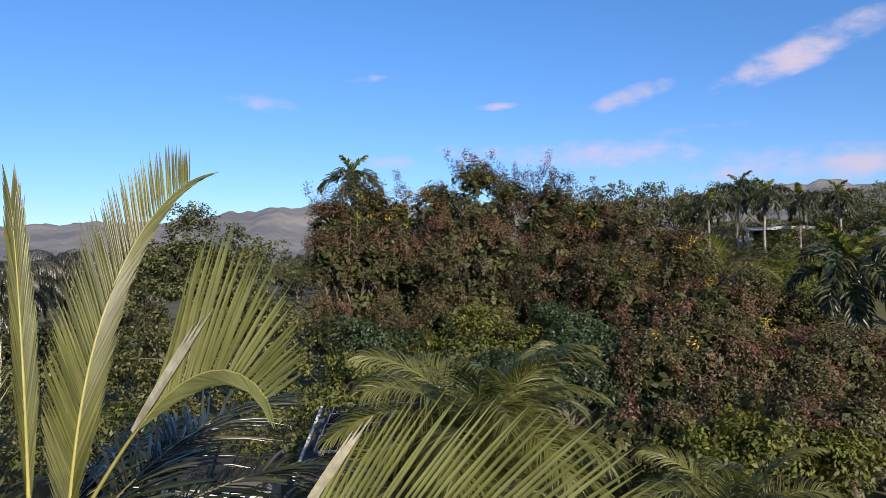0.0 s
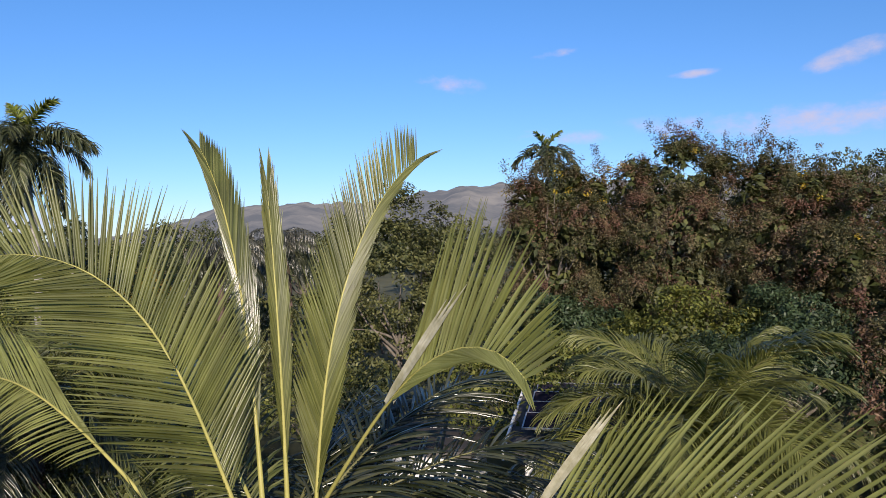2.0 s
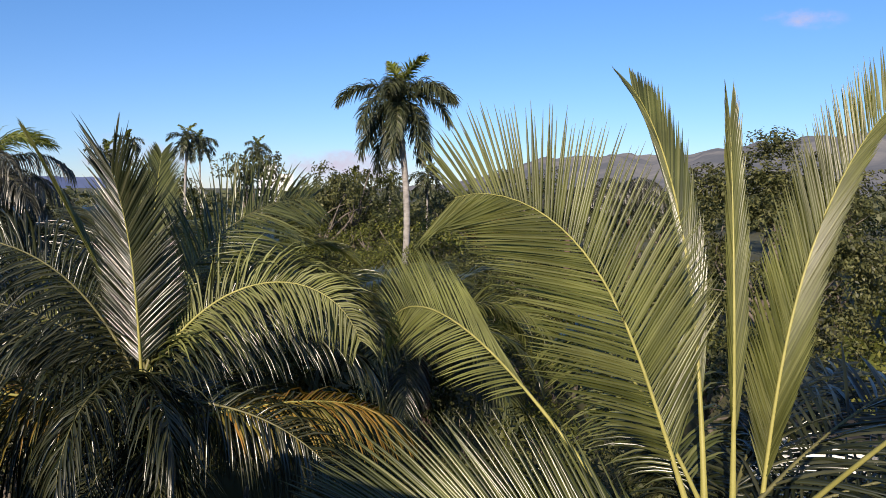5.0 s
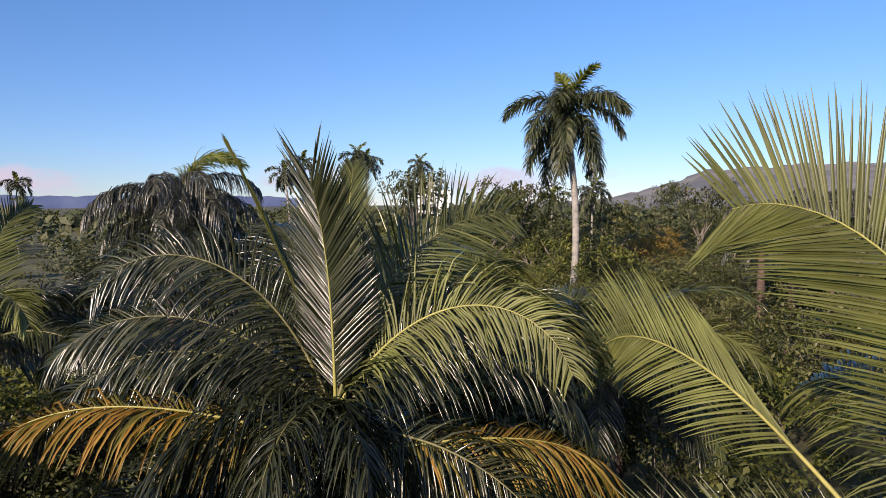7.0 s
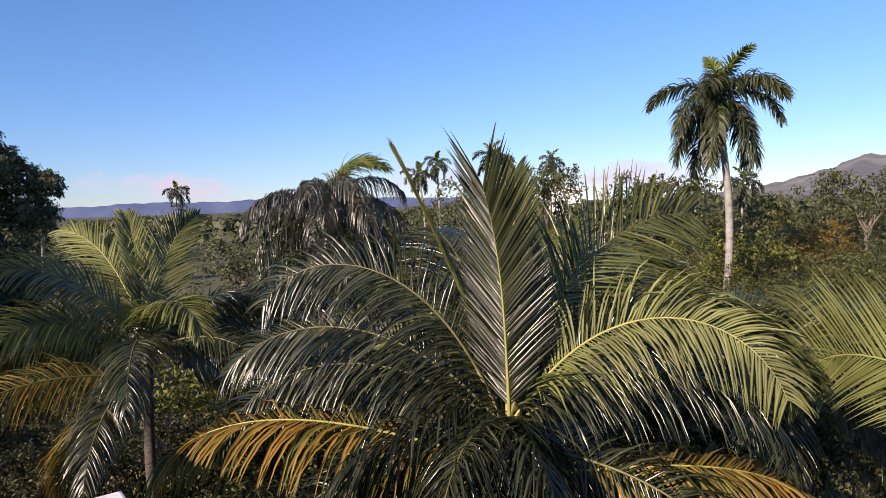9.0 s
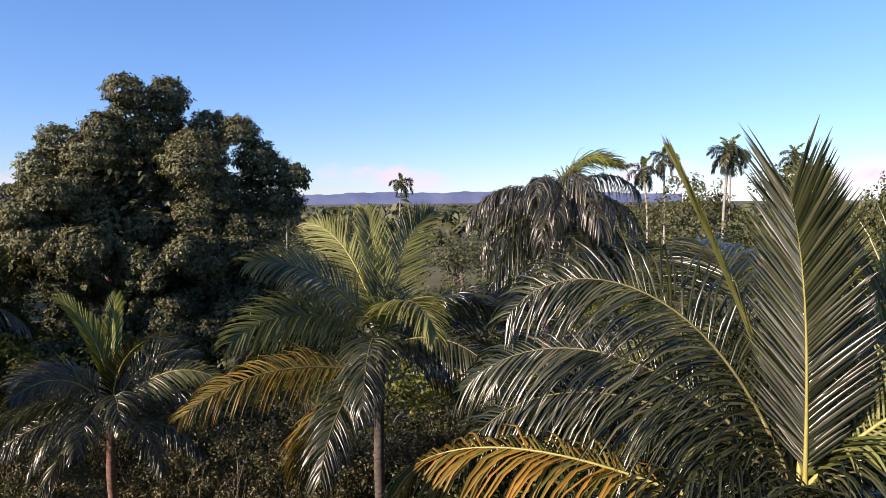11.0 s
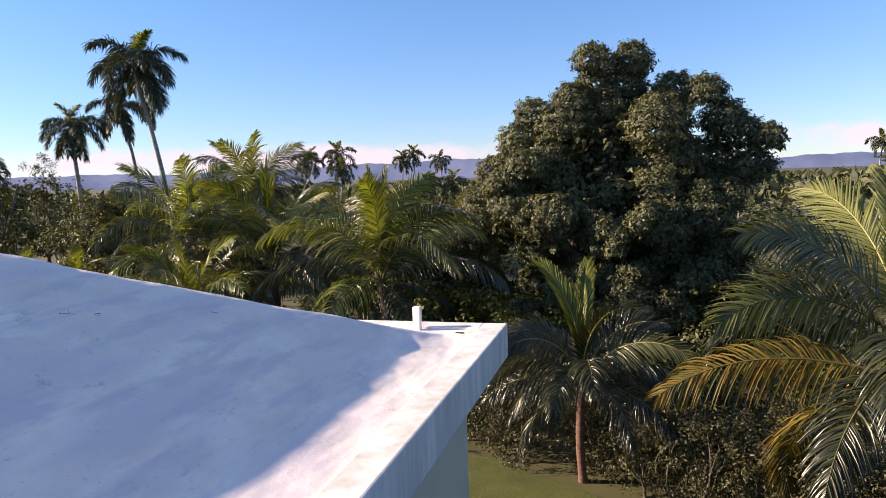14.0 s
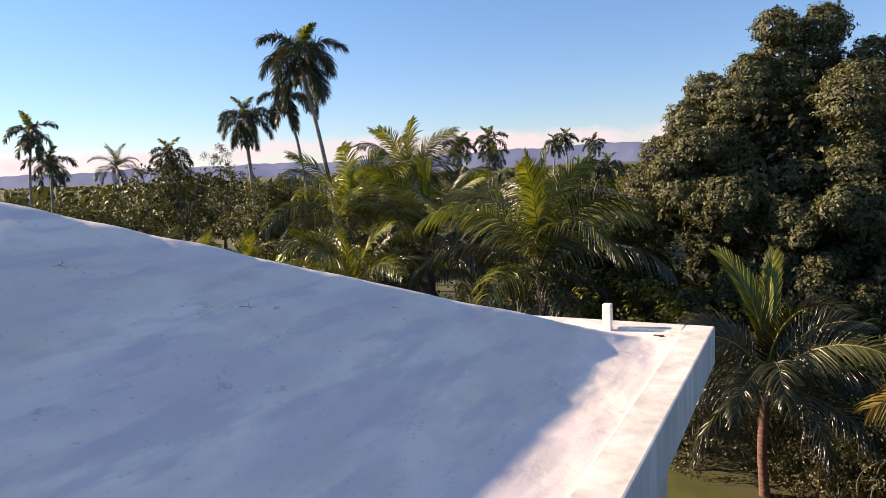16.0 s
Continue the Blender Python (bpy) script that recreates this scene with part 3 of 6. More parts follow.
# ---- broadleaf trees ----
def leaf_cloud(lobes, clumps, per, size, clump=0.55, seed=0, hang=0.0, inner=0.25, aspect=0.5, flat=0.75):
    """Leaves in clumps over the shells of a few lobes (x, y, z, rx, ry, rz); each leaf is a small bent rhombus."""
    rng = np.random.default_rng(seed)
    lobes = np.asarray(lobes, float)
    area = (lobes[:, 3] * lobes[:, 4] + lobes[:, 4] * lobes[:, 5] + lobes[:, 3] * lobes[:, 5])
    pick = rng.choice(len(lobes), clumps, p=area / area.sum())
    d = rng.normal(0, 1, (clumps, 3))
    d /= np.linalg.norm(d, axis=1, keepdims=True)
    d[:, 2] = np.where(d[:, 2] < -0.5, -d[:, 2], d[:, 2])
    depth = np.where(rng.random(clumps) < inner, rng.uniform(0.35, 0.85, clumps), rng.uniform(0.82, 1.06, clumps))
    c = lobes[pick, :3] + d * lobes[pick, 3:] * depth[:, None]
    inside = np.zeros(clumps, bool)
    for lobe in lobes:
        inside |= (((c - lobe[:3]) / lobe[3:]) ** 2).sum(1) < 0.4
    c = c[~inside | (rng.random(clumps) < 0.3)]
    keep = len(c)
    d = c - c.mean(0)
    d /= np.linalg.norm(d, axis=1, keepdims=True) + 1e-6
    own = rng.uniform(0.6, 1.35, keep)
    o = rng.normal(0, 1, (keep, per, 3))
    o /= np.linalg.norm(o, axis=2, keepdims=True)
    o *= rng.random((keep, per, 1)) ** 0.45
    o[:, :, 2] *= flat
    pos = (c[:, None] + o * clump * own[:, None, None]).reshape(-1, 3)
    if hang:
        pos[:, 2] -= hang * rng.random(len(pos)) ** 2
    n = len(pos)
    normal = o.reshape(-1, 3) * 0.7 + np.repeat(d, per, 0) * 0.5 + np.array([0, 0, 0.55]) + rng.normal(0, 0.5, (n, 3))
    normal /= np.linalg.norm(normal, axis=1, keepdims=True)
    a = rng.normal(0, 1, (n, 3)) + np.array([0, 0, -0.5])
    a -= (a * normal).sum(1, keepdims=True) * normal
    a /= np.linalg.norm(a, axis=1, keepdims=True)
    b = np.cross(normal, a)
    k = size * rng.uniform(0.65, 1.3, n)[:, None]
    verts = np.stack([pos - a * k * 0.5, pos + b * k * aspect * 0.5 + normal * k * 0.08, pos + a * k * 0.5 - normal * k * 0.1, pos - b * k * aspect * 0.5 + normal * k * 0.08], 1)
    faces = np.arange(n * 4).reshape(-1, 4)
    return verts.reshape(-1, 3), faces, c


def shell_leaves(lobes, count, size, seed=0, rough=0.085, aspect=0.5):
    """Leaves laid close over the outsides of the lobes, so that each lobe reads as a dense tuft."""
    rng = np.random.default_rng(seed)
    lobes = np.asarray(lobes, float)
    area = lobes[:, 3] ** 2
    pick = rng.choice(len(lobes), count, p=area / area.sum())
    d = rng.normal(0, 1, (count, 3))
    d /= np.linalg.norm(d, axis=1, keepdims=True)
    d[:, 2] = np.where(d[:, 2] < -0.8, -d[:, 2], d[:, 2])
    bump = 0.16 * np.sin(d[:, 0] * 9 + pick * 1.7) * np.sin(d[:, 1] * 9 + pick) + 0.1 * np.sin(d[:, 2] * 13 + pick * 2.3)
    pos = lobes[pick, :3] + d * lobes[pick, 3:] * (1 + bump + rng.normal(0, rough, count))[:, None]
    inside = np.zeros(count, bool)
    for lobe in lobes:
        near = np.abs(pos[:, 2] - lobe[2]) < lobe[5]
        inside[near] |= (((pos[near] - lobe[:3]) / lobe[3:]) ** 2).sum(1) < 0.72
    pos, d = pos[~inside], d[~inside]
    n = len(pos)
    normal = d + np.array([0, 0, 0.3]) + rng.normal(0, 0.45, (n, 3))
    normal /= np.linalg.norm(normal, axis=1, keepdims=True)
    a = rng.normal(0, 1, (n, 3)) + np.array([0, 0, -0.6])
    a -= (a * normal).sum(1, keepdims=True) * normal
    a /= np.linalg.norm(a, axis=1, keepdims=True)
    side = np.cross(normal, a)
    k = size * rng.uniform(0.65, 1.3, n)[:, None]
    verts = np.stack([pos - a * k * 0.5, pos + side * k * aspect * 0.5, pos + a * k * 0.5 - normal * k * 0.12, pos - side * k * aspect * 0.5], 1)
    return verts.reshape(-1, 3), np.arange(n * 4).reshape(-1, 4), pos[:: max(1, n // 400)]


def billow(lobes, per=5, seed=0, share=0.42):
    """Breaks large lobes up into a core and many small lobes over its outside."""
    rng = np.random.default_rng(seed)
    out = []
    for x, y, z, rx, ry, rz in lobes:
        if rx < 1.0:
            out.append((x, y, z, rx, ry, rz))
            continue
        out.append((x, y, z, rx * 0.62, ry * 0.62, rz * 0.62))
        for k in range(int(per * (1 + rx))):
            d = rng.normal(0, 1, 3)
            d /= np.linalg.norm(d)
            d[2] = abs(d[2]) if d[2] < -0.3 else d[2]
            q = share * rng.uniform(0.7, 1.25) * min(rx, 2.4)
            out.append((x + d[0] * rx * 0.72, y + d[1] * ry * 0.72, z + d[2] * rz * 0.72, q, q, q * 0.85))
    return out


def limbs(ends, fork, base, radius, seed=0, bend=0.12):
    """Trunk from base to fork and a limb to each end: (verts, quads)."""
    rng = np.random.default_rng(seed)
    base, fork = np.asarray(base, float), np.asarray(fork, float)
    f = np.linspace(0, 1, 8)
    pieces = [tube(base + (fork - base) * f[:, None] + 0.06 * np.sin(f * 5)[:, None] * np.array([1, 0.6, 0]), radius * (1.25 - 0.5 * f + 0.5 * np.exp(-f * 9)), 9)]
    for e in ends:
        e = np.asarray(e, float)
        start = fork - (fork - base) * rng.uniform(0, 0.35)
        g = np.linspace(0, 1, 9)
        wob = rng.normal(0, bend, 3) * np.linalg.norm(e - start)
        pts = start + (e - start) * g[:, None] + np.sin(g * np.pi)[:, None] * wob + np.array([0, 0, 1.0]) * (np.sin(g * np.pi) * 0.1 * np.linalg.norm(e - start))[:, None]
        pieces.append(tube(pts, radius * 0.55 * (1 - 0.85 * g), 6))
    return joined(pieces)


def broad_tree(name, label, at, lobes, mat, clumps=900, per=40, size=0.2, clump=0.6, trunk=0.3, fork=0.45, seed=0, group="", twigs=14, extras=(), reach=0.9, dense=False, sprays=0, core=False, **more):
    """A tree with trunk, limbs and a crown; lobes are in the tree's own space."""
    tree = thing(name, label, "tree", at, group)
    if dense:
        tufts = np.array(billow(lobes, 7, seed, 0.3))
        v, f, c = shell_leaves(tufts, clumps * per, size, seed)
        v2, f2, _ = shell_leaves(tufts * np.array([1, 1, 1, 0.8, 0.8, 0.8]), clumps * per // 4, size * 1.6, seed + 3)
        v, f = joined([(v, f), (v2, f2)])
    else:
        tufts = billow(lobes, 5 if not sprays else 8, seed, 0.42 if not sprays else 0.3)
        if sprays:
            # thin shoots that stand out of the crown's top
            rs, high = np.random.default_rng(seed + 40), sorted(tufts, key=lambda q: -q[2])[:len(tufts) // 3]
            for k in range(sprays):
                x, y, z, r, _, h = high[rs.integers(len(high))]
                dx, dy = rs.uniform(-1, 1, 2) * r
                for q in range(3):
                    tufts.append((x + dx * (1 + 0.25 * q), y + dy * (1 + 0.25 * q), z + h + 0.1 + 0.3 * q, 0.2 - 0.03 * q, 0.2 - 0.03 * q, 0.26))
        v, f, c = leaf_cloud(tufts, clumps, per, size, clump, seed, **more)
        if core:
            # dark green core added to block light, so the crown's gaps read as shade
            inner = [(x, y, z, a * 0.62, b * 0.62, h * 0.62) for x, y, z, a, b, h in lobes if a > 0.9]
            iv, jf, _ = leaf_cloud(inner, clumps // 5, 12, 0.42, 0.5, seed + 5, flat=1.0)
            part("inner_foliage", mesh("inner_foliage", iv, jf, LEAF_SHRUB), None, tree, "added inner leaves that keep the crown gaps dark")
    part("crown", mesh("crown", v, f, mat), None, tree)
    top = max(l[2] for l in lobes)
    rng = np.random.default_rng(seed + 1)
    mid = np.mean([l[:3] for l in lobes], 0)
    ends = mid + reach * (c[rng.choice(len(c), min(twigs, len(c)), replace=False)] - mid)
    lv, lf = limbs(ends, (mid[0] * 0.5, mid[1] * 0.5, top * fork), (0, 0, -0.2), trunk, seed)
    part("trunk", mesh("trunk", lv, lf, BARK, True), None, tree)
    for pname, plabel, pm, pl, pc, pp, ps in extras:
        ev, ef, _ = leaf_cloud(pl, pc, pp, ps, clump, seed + 7)
        part(pname, mesh(pname, ev, ef, pm), None, tree, plabel)
    return tree


# ---- setting: ground, hills, distance ----
HILL_AZ = [-180, -172, -165, -60, 60, 84, 91, 100, 112, 122, 130, 135, 141, 147, 152.5, 156, 160, 166, 172, 180]
HILL_EL = [0.0, 0.0, 0.0, 0.0, 1.5, 3.6, 4.5, 3.9, 3.6, 3.8, 3.9, 3.6, 2.75, 2.7, 2.5, 1.4, 0.5, 0.1, 0.0, 0.0]


def smooth(x, lo, hi):
    f = np.clip((x - lo) / (hi - lo), 0, 1)
    return f * f * (3 - 2 * f)


def ground_height(x, y):
    """Flat round the house, with a knoll to the north."""
    r, az = np.hypot(x, y), np.degrees(np.arctan2(y, x))
    h = 7.5 * np.exp(-(((x + 2) / 42) ** 2 + ((y - 88) / 34) ** 2)) * smooth(y, 34, 70)
    h = h - 1.5 * smooth(r, 60, 300) * smooth(-x, -20, 60)
    return h


def hill_height(r, az):
    """Wooded ridges about two kilometres off."""
    el = np.interp(az, HILL_AZ, HILL_EL)
    far = 2000.0
    lump = 1 + 0.03 * np.sin(az * 1.9) + 0.01 * np.sin(az * 4.7 + r * 0.004) + 0.005 * np.sin(az * 11.3 + 1 + r * 0.01)
    spur = 1 - 0.28 * (1 - smooth(r, 1000, far)) * (0.5 + 0.5 * np.sin(az * 0.9 + r * 0.003))
    return np.tan(np.radians(el)) * far * lump * spur * smooth(r, 620, far) * (1 - 0.35 * smooth(r, far, 2900)) + 7 * smooth(r, 620, far) - 8


az = np.radians(np.arange(0, 360, 1.0))
radii = np.concatenate([[0.01], np.geomspace(3, 4600, 90)])
gx, gy = radii[:, None] * np.cos(az), radii[:, None] * np.sin(az)
gx, gy = gx - 8, gy - 6
gz = ground_height(gx, gy)
grid = np.arange(len(radii) * len(az)).reshape(len(radii), len(az))
nxt = np.roll(grid, -1, 1)
quads = np.stack([grid[:-1], nxt[:-1], nxt[1:], grid[1:]], -1).reshape(-1, 4)
ground = new("ground", mesh("ground", np.stack([gx, gy, gz], -1).reshape(-1, 3), quads[:, ::-1], GROUND, True))
tagged(ground, "rough green scrub ground rising to hills", "ground", kind="structure")

# hills with the valley's haze mixed into their colour as a blue-grey glow
m, n, l = material("hills_with_haze_glow")
tc = n.new("ShaderNodeTexCoord")
big = n.new("ShaderNodeTexNoise")
big.inputs["Scale"].default_value, big.inputs["Detail"].default_value, big.inputs["Roughness"].default_value = 0.006, 9.0, 0.66
l.new(tc.outputs["Object"], big.inputs[0])
rp = n.new("ShaderNodeValToRGB")
rp.color_ramp.elements[0].position, rp.color_ramp.elements[0].color = 0.42, (0.05, 0.06, 0.045, 1)
rp.color_ramp.elements[1].position, rp.color_ramp.elements[1].color = 0.66, (0.3, 0.27, 0.2, 1)
l.new(big.outputs[0], rp.inputs[0])
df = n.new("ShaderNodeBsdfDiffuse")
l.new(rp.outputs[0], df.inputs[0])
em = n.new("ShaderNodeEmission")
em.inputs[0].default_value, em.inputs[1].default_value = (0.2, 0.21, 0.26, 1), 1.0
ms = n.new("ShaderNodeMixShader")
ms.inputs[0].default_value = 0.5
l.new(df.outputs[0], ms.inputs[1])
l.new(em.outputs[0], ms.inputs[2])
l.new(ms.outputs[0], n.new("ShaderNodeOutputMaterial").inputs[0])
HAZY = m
ha, hr = np.meshgrid(np.arange(56, 171, 0.35), np.geomspace(620, 2900, 46), indexing="ij")
hz = hill_height(hr, ha) + 3 * np.sin(ha * 3 + hr * 0.02) * np.sin(hr * 0.013 - ha) * smooth(hr, 700, 1200)
hz += np.random.default_rng(4).normal(0, 0.7, hz.shape) * smooth(hr, 700, 1200)
idx = np.arange(ha.size).reshape(ha.shape)
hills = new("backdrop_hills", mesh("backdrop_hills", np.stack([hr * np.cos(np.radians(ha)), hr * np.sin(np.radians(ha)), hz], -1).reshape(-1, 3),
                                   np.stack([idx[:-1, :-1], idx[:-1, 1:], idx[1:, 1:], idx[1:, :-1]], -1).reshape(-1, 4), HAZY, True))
tagged(hills, "hazy grey green hills with dry grass slopes", "hills", kind="structure")

# far ranges that glow blue: the haze before them is put into their colour
m, n, l = material("blue_haze_glow")
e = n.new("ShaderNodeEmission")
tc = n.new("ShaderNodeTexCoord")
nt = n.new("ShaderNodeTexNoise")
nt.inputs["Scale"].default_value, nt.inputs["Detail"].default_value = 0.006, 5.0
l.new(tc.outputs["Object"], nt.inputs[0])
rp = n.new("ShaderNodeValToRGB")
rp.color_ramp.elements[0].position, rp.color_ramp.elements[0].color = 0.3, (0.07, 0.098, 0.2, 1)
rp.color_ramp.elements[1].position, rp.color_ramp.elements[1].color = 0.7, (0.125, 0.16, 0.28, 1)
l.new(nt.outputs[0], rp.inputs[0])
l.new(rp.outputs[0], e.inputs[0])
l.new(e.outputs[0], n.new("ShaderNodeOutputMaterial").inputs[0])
HAZE_GLOW = m


def far_range(name, label, start, end, dist, heights, seed):
    rng = np.random.default_rng(seed)
    a = np.arange(start, end, 0.25)
    h = np.interp(a, np.linspace(start, end, len(heights)), heights)
    for k in (3, 9, 23):
        h = h + 0.07 / k**0.5 * np.sin(a * k * 0.23 + rng.uniform(0, 6)) * (np.array(heights).max())
    top = dist * np.tan(np.radians(h)) + 7
    c, s = np.cos(np.radians(a)), np.sin(np.radians(a))
    rows = [np.stack([c * (dist + back), s * (dist + back), z], 1) for back, z in ((-60, 0 * a - 30), (0, top * 0.6), (40, top), (160, top * 0.5), (170, 0 * a - 30))]
    k = len(a)
    idx = np.arange(5 * k).reshape(5, k)
    q = np.stack([idx[:-1, :-1], idx[:-1, 1:], idx[1:, 1:], idx[1:, :-1]], -1).reshape(-1, 4)
    ob = new(name, mesh(name, np.concatenate(rows), q, HAZE_GLOW, True))
    return tagged(ob, label, "mountains", kind="structure")


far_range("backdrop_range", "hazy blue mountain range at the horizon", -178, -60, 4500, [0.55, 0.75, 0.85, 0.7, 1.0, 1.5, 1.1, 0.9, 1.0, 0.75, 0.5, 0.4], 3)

# ---- the white-roofed house ----
EAVE = Vector((-9.9, -10.47, 5.71))
F, B = Vector((0.76, 0.65, 0)).normalized(), Vector((0.65, -0.76, 0)).normalized()


def house_space(f, b, z):
    return EAVE + F * f + B * b + Vector((0, 0, z))


house = thing("house", "white concrete house with a flared hip roof and cream walls", "house", (EAVE.x, EAVE.y, 0))
house.matrix_basis = Matrix(((F.x, B.x, 0, EAVE.x), (F.y, B.y, 0, EAVE.y), (0, 0, 1, 0), (0, 0, 0, 1))) @ Matrix.Diagonal((1, 1, 1, 1))
# LONG carries the house on unseen, added to make its shadow reach farther
SIDE, LONG, TOP, RIM = 6.5, 11.0, 5.71, 0.2


def roof_height(d, along):
    """Height of the roof over the rim at d metres in from the eave: a gutter, then a slope that flares out at its foot, more so away from the corner."""
    soft, foot = np.clip(0.04 + 0.04 * along, 0.05, 0.14), np.clip(0.43 + 0.05 * along, 0.43, 0.58)
    return -0.025 + 0.459 * soft * np.log1p(np.exp((d - foot) / soft))


steps = np.concatenate([np.linspace(RIM, 1.4, 30), np.linspace(1.45, SIDE - 1.5, 72), np.linspace(SIDE - 1.4, SIDE - RIM, 26)])
deep = np.concatenate([steps[steps < SIDE - 1.45], np.linspace(SIDE - 1.3, LONG - RIM, 50)])
rf, rb = np.meshgrid(steps, deep, indexing="ij")
inset = np.minimum(np.minimum(rf, SIDE - rf), np.minimum(rb, LONG - rb))
swell = np.array([noise.noise((x * 0.8, y * 2.2, 0)) * 0.011 + noise.noise((x * 1.3, y * 2.6, 3)) * 0.012 + noise.noise((x * 2.6 + y, y * 3.4, 5)) * 0.01 + noise.noise((x * 5, y * 5, 9)) * 0.001 for x, y in zip(rf.ravel(), rb.ravel())]).reshape(rf.shape)
rz = TOP + roof_height(inset, np.maximum(rf, rb)) + swell * np.clip(inset - 0.3, 0, 1)
idx = np.arange(rf.size).reshape(rf.shape)
quads = np.stack([idx[:-1, :-1], idx[1:, :-1], idx[1:, 1:], idx[:-1, 1:]], -1).reshape(-1, 4)
part("hip_roof", mesh("hip_roof", np.stack([rf, rb, rz], -1).reshape(-1, 3), quads, ROOF_PAINT, True), None, house, "white painted concrete hip roof, patchy and worn")


def rim_beam(name, lo, hi):
    bm = bmesh.new()
    box(bm, lo, hi, 0.012)
    return part(name, bm, RIM_PAINT, house)


rim_beam("fascia", (0, 0, TOP - 0.29), (SIDE, RIM, TOP))
rim_beam("fascia", (0, LONG - RIM, TOP - 0.29), (SIDE, LONG, TOP))
rim_beam("fascia", (0, RIM + 0.002, TOP - 0.29), (RIM, LONG - RIM - 0.002, TOP - 0.001))
rim_beam("fascia", (SIDE - RIM, RIM + 0.002, TOP - 0.29), (SIDE, LONG - RIM - 0.002, TOP - 0.001))
bm = bmesh.new()
box(bm, (0.02, 0.02, TOP - 0.285), (SIDE - 0.02, LONG - 0.02, TOP - 0.2))
part("soffit", bm, WHITE_PAINT, house)
bm = bmesh.new()
box(bm, (0.5, 0.26, 0), (SIDE - 0.5, LONG - 0.4, TOP - 0.288))
part("wall", bm, WALL_PAINT, house, "cream painted rendered wall")
bm = bmesh.new()
box(bm, (0.22, 0.7, TOP - 0.19), (0.285, 0.765, TOP + 0.18), 0.008)
part("vent_pipe", bm, PIPE, house, "short white square vent pipe")
bm = bmesh.new()
box(bm, (0.31, 0.31, TOP - 0.05), (0.35, 0.38, TOP - 0.016), 0.006)
part("drain_slot", bm, rough_material("drain_grime", (0.02, 0.02, 0.02), (0.06, 0.055, 0.05), 20, 0.9, 0.2), house, "small dark drain slot in the gutter")

# the wing with the flat roof that the camera walks over
wing = thing("flat_roof_wing", "white flat roof terrace of the house with a low rim", "house", (EAVE.x, EAVE.y, 0))
wing.matrix_basis = house.matrix_basis.copy()
bm = bmesh.new()
box(bm, (4.95, -2.3, 5.15), (17.0, -0.25, 5.45))
part("roof_slab", bm, ROOF_PAINT, wing)
bm = bmesh.new()
box(bm, (4.95, -2.3, 5.452), (5.1, -0.25, TOP), 0.012)
part("rim", bm, RIM_PAINT, wing)
bm = bmesh.new()
box(bm, (5.102, -2.3, 5.452), (17.0, -2.15, TOP), 0.012)
part("rim", bm, RIM_PAINT, wing)
bm = bmesh.new()
box(bm, (5.6, -1.6, 0), (16.5, -0.25, 5.148))
part("wall", bm, WALL_PAINT, wing)
bm = bmesh.new()
box(bm, (6.75, -0.248, 5.15), (17.0, 8.0, 5.448))
part("roof_slab", bm, ROOF_PAINT, wing)
bm = bmesh.new()
box(bm, (7.2, -0.248, 0), (16.5, 7.5, 5.148))
part("wall", bm, WALL_PAINT, wing)

# ---- lawn and hedge ----
bm = bmesh.new()
lx, ly = np.meshgrid(np.linspace(0, 1, 22), np.linspace(-24, -11, 28), indexing="ij")
edge = np.maximum(-16.2 - 0.19 * (ly + 19.5), -17.4) + 0.06 * np.sin(ly * 3.1)
lx = edge + lx * (-9 - edge)
idx = np.arange(lx.size).reshape(lx.shape)
lawn = new("lawn", mesh("lawn", np.stack([lx, ly, 0.03 + 0 * lx + 0.015 * np.sin(lx * 2 + ly)], -1).reshape(-1, 3),
                        np.stack([idx[:-1, :-1], idx[1:, :-1], idx[1:, 1:], idx[:-1, 1:]], -1).reshape(-1, 4), LAWN, True))
bm.free()
tagged(lawn, "short mown green lawn beside the house", "lawn", kind="structure")

# ---- coconut palms by the house ----
def grown_palm(label, crown, base, fronds, radius=0.15, group="coconut palms", trunk_mat=None):
    """A palm whose fronds are given one by one: (turn, shape)."""
    palm = thing("coconut_palm", label, "palm tree", base, group)
    top = [c - b for c, b in zip(crown, base)]
    palm_trunk(palm, top, (0, 0, -0.1), radius, trunk_mat or TRUNK_COCO, 0.8)
    for k, (turn, shape) in enumerate(fronds):
        shape = dict(shape)
        drop, shift = shape.pop("drop", 0.0), shape.pop("shift", (0, 0))
        tag, edge = shape.pop("label", ""), shape.pop("edge", 0.0)
        if "twist" in shape:
            # the blade faces the open side, over the roof
            across = Vector((-math.sin(radians(turn)), math.cos(radians(turn))))
            shape["twist"] = math.copysign(shape["twist"], -across.dot(Vector((-4.0 - crown[0], -4.5 - crown[1]))))
        if shape.get("droop", 0) > 1.2:
            shape.setdefault("twist", 55 * math.sin(k * 2.4 + crown[0]))
        ob = add_frond(palm, frond_meshes(seed=int(abs(crown[0]) * 100) + k, **shape), top[2] - drop, turn, label=tag)
        ob.location.x, ob.location.y = top[0] + shift[0], top[1] + shift[1]
        if edge:
            part("pressed_edge", pressed_edge(*(shape[q] for q in ("length", "rise", "bend", "power", "side", "twist", "start")), shape["open_base"][1], edge), None, ob, "pale dry edge of the folded blade")
    return palm


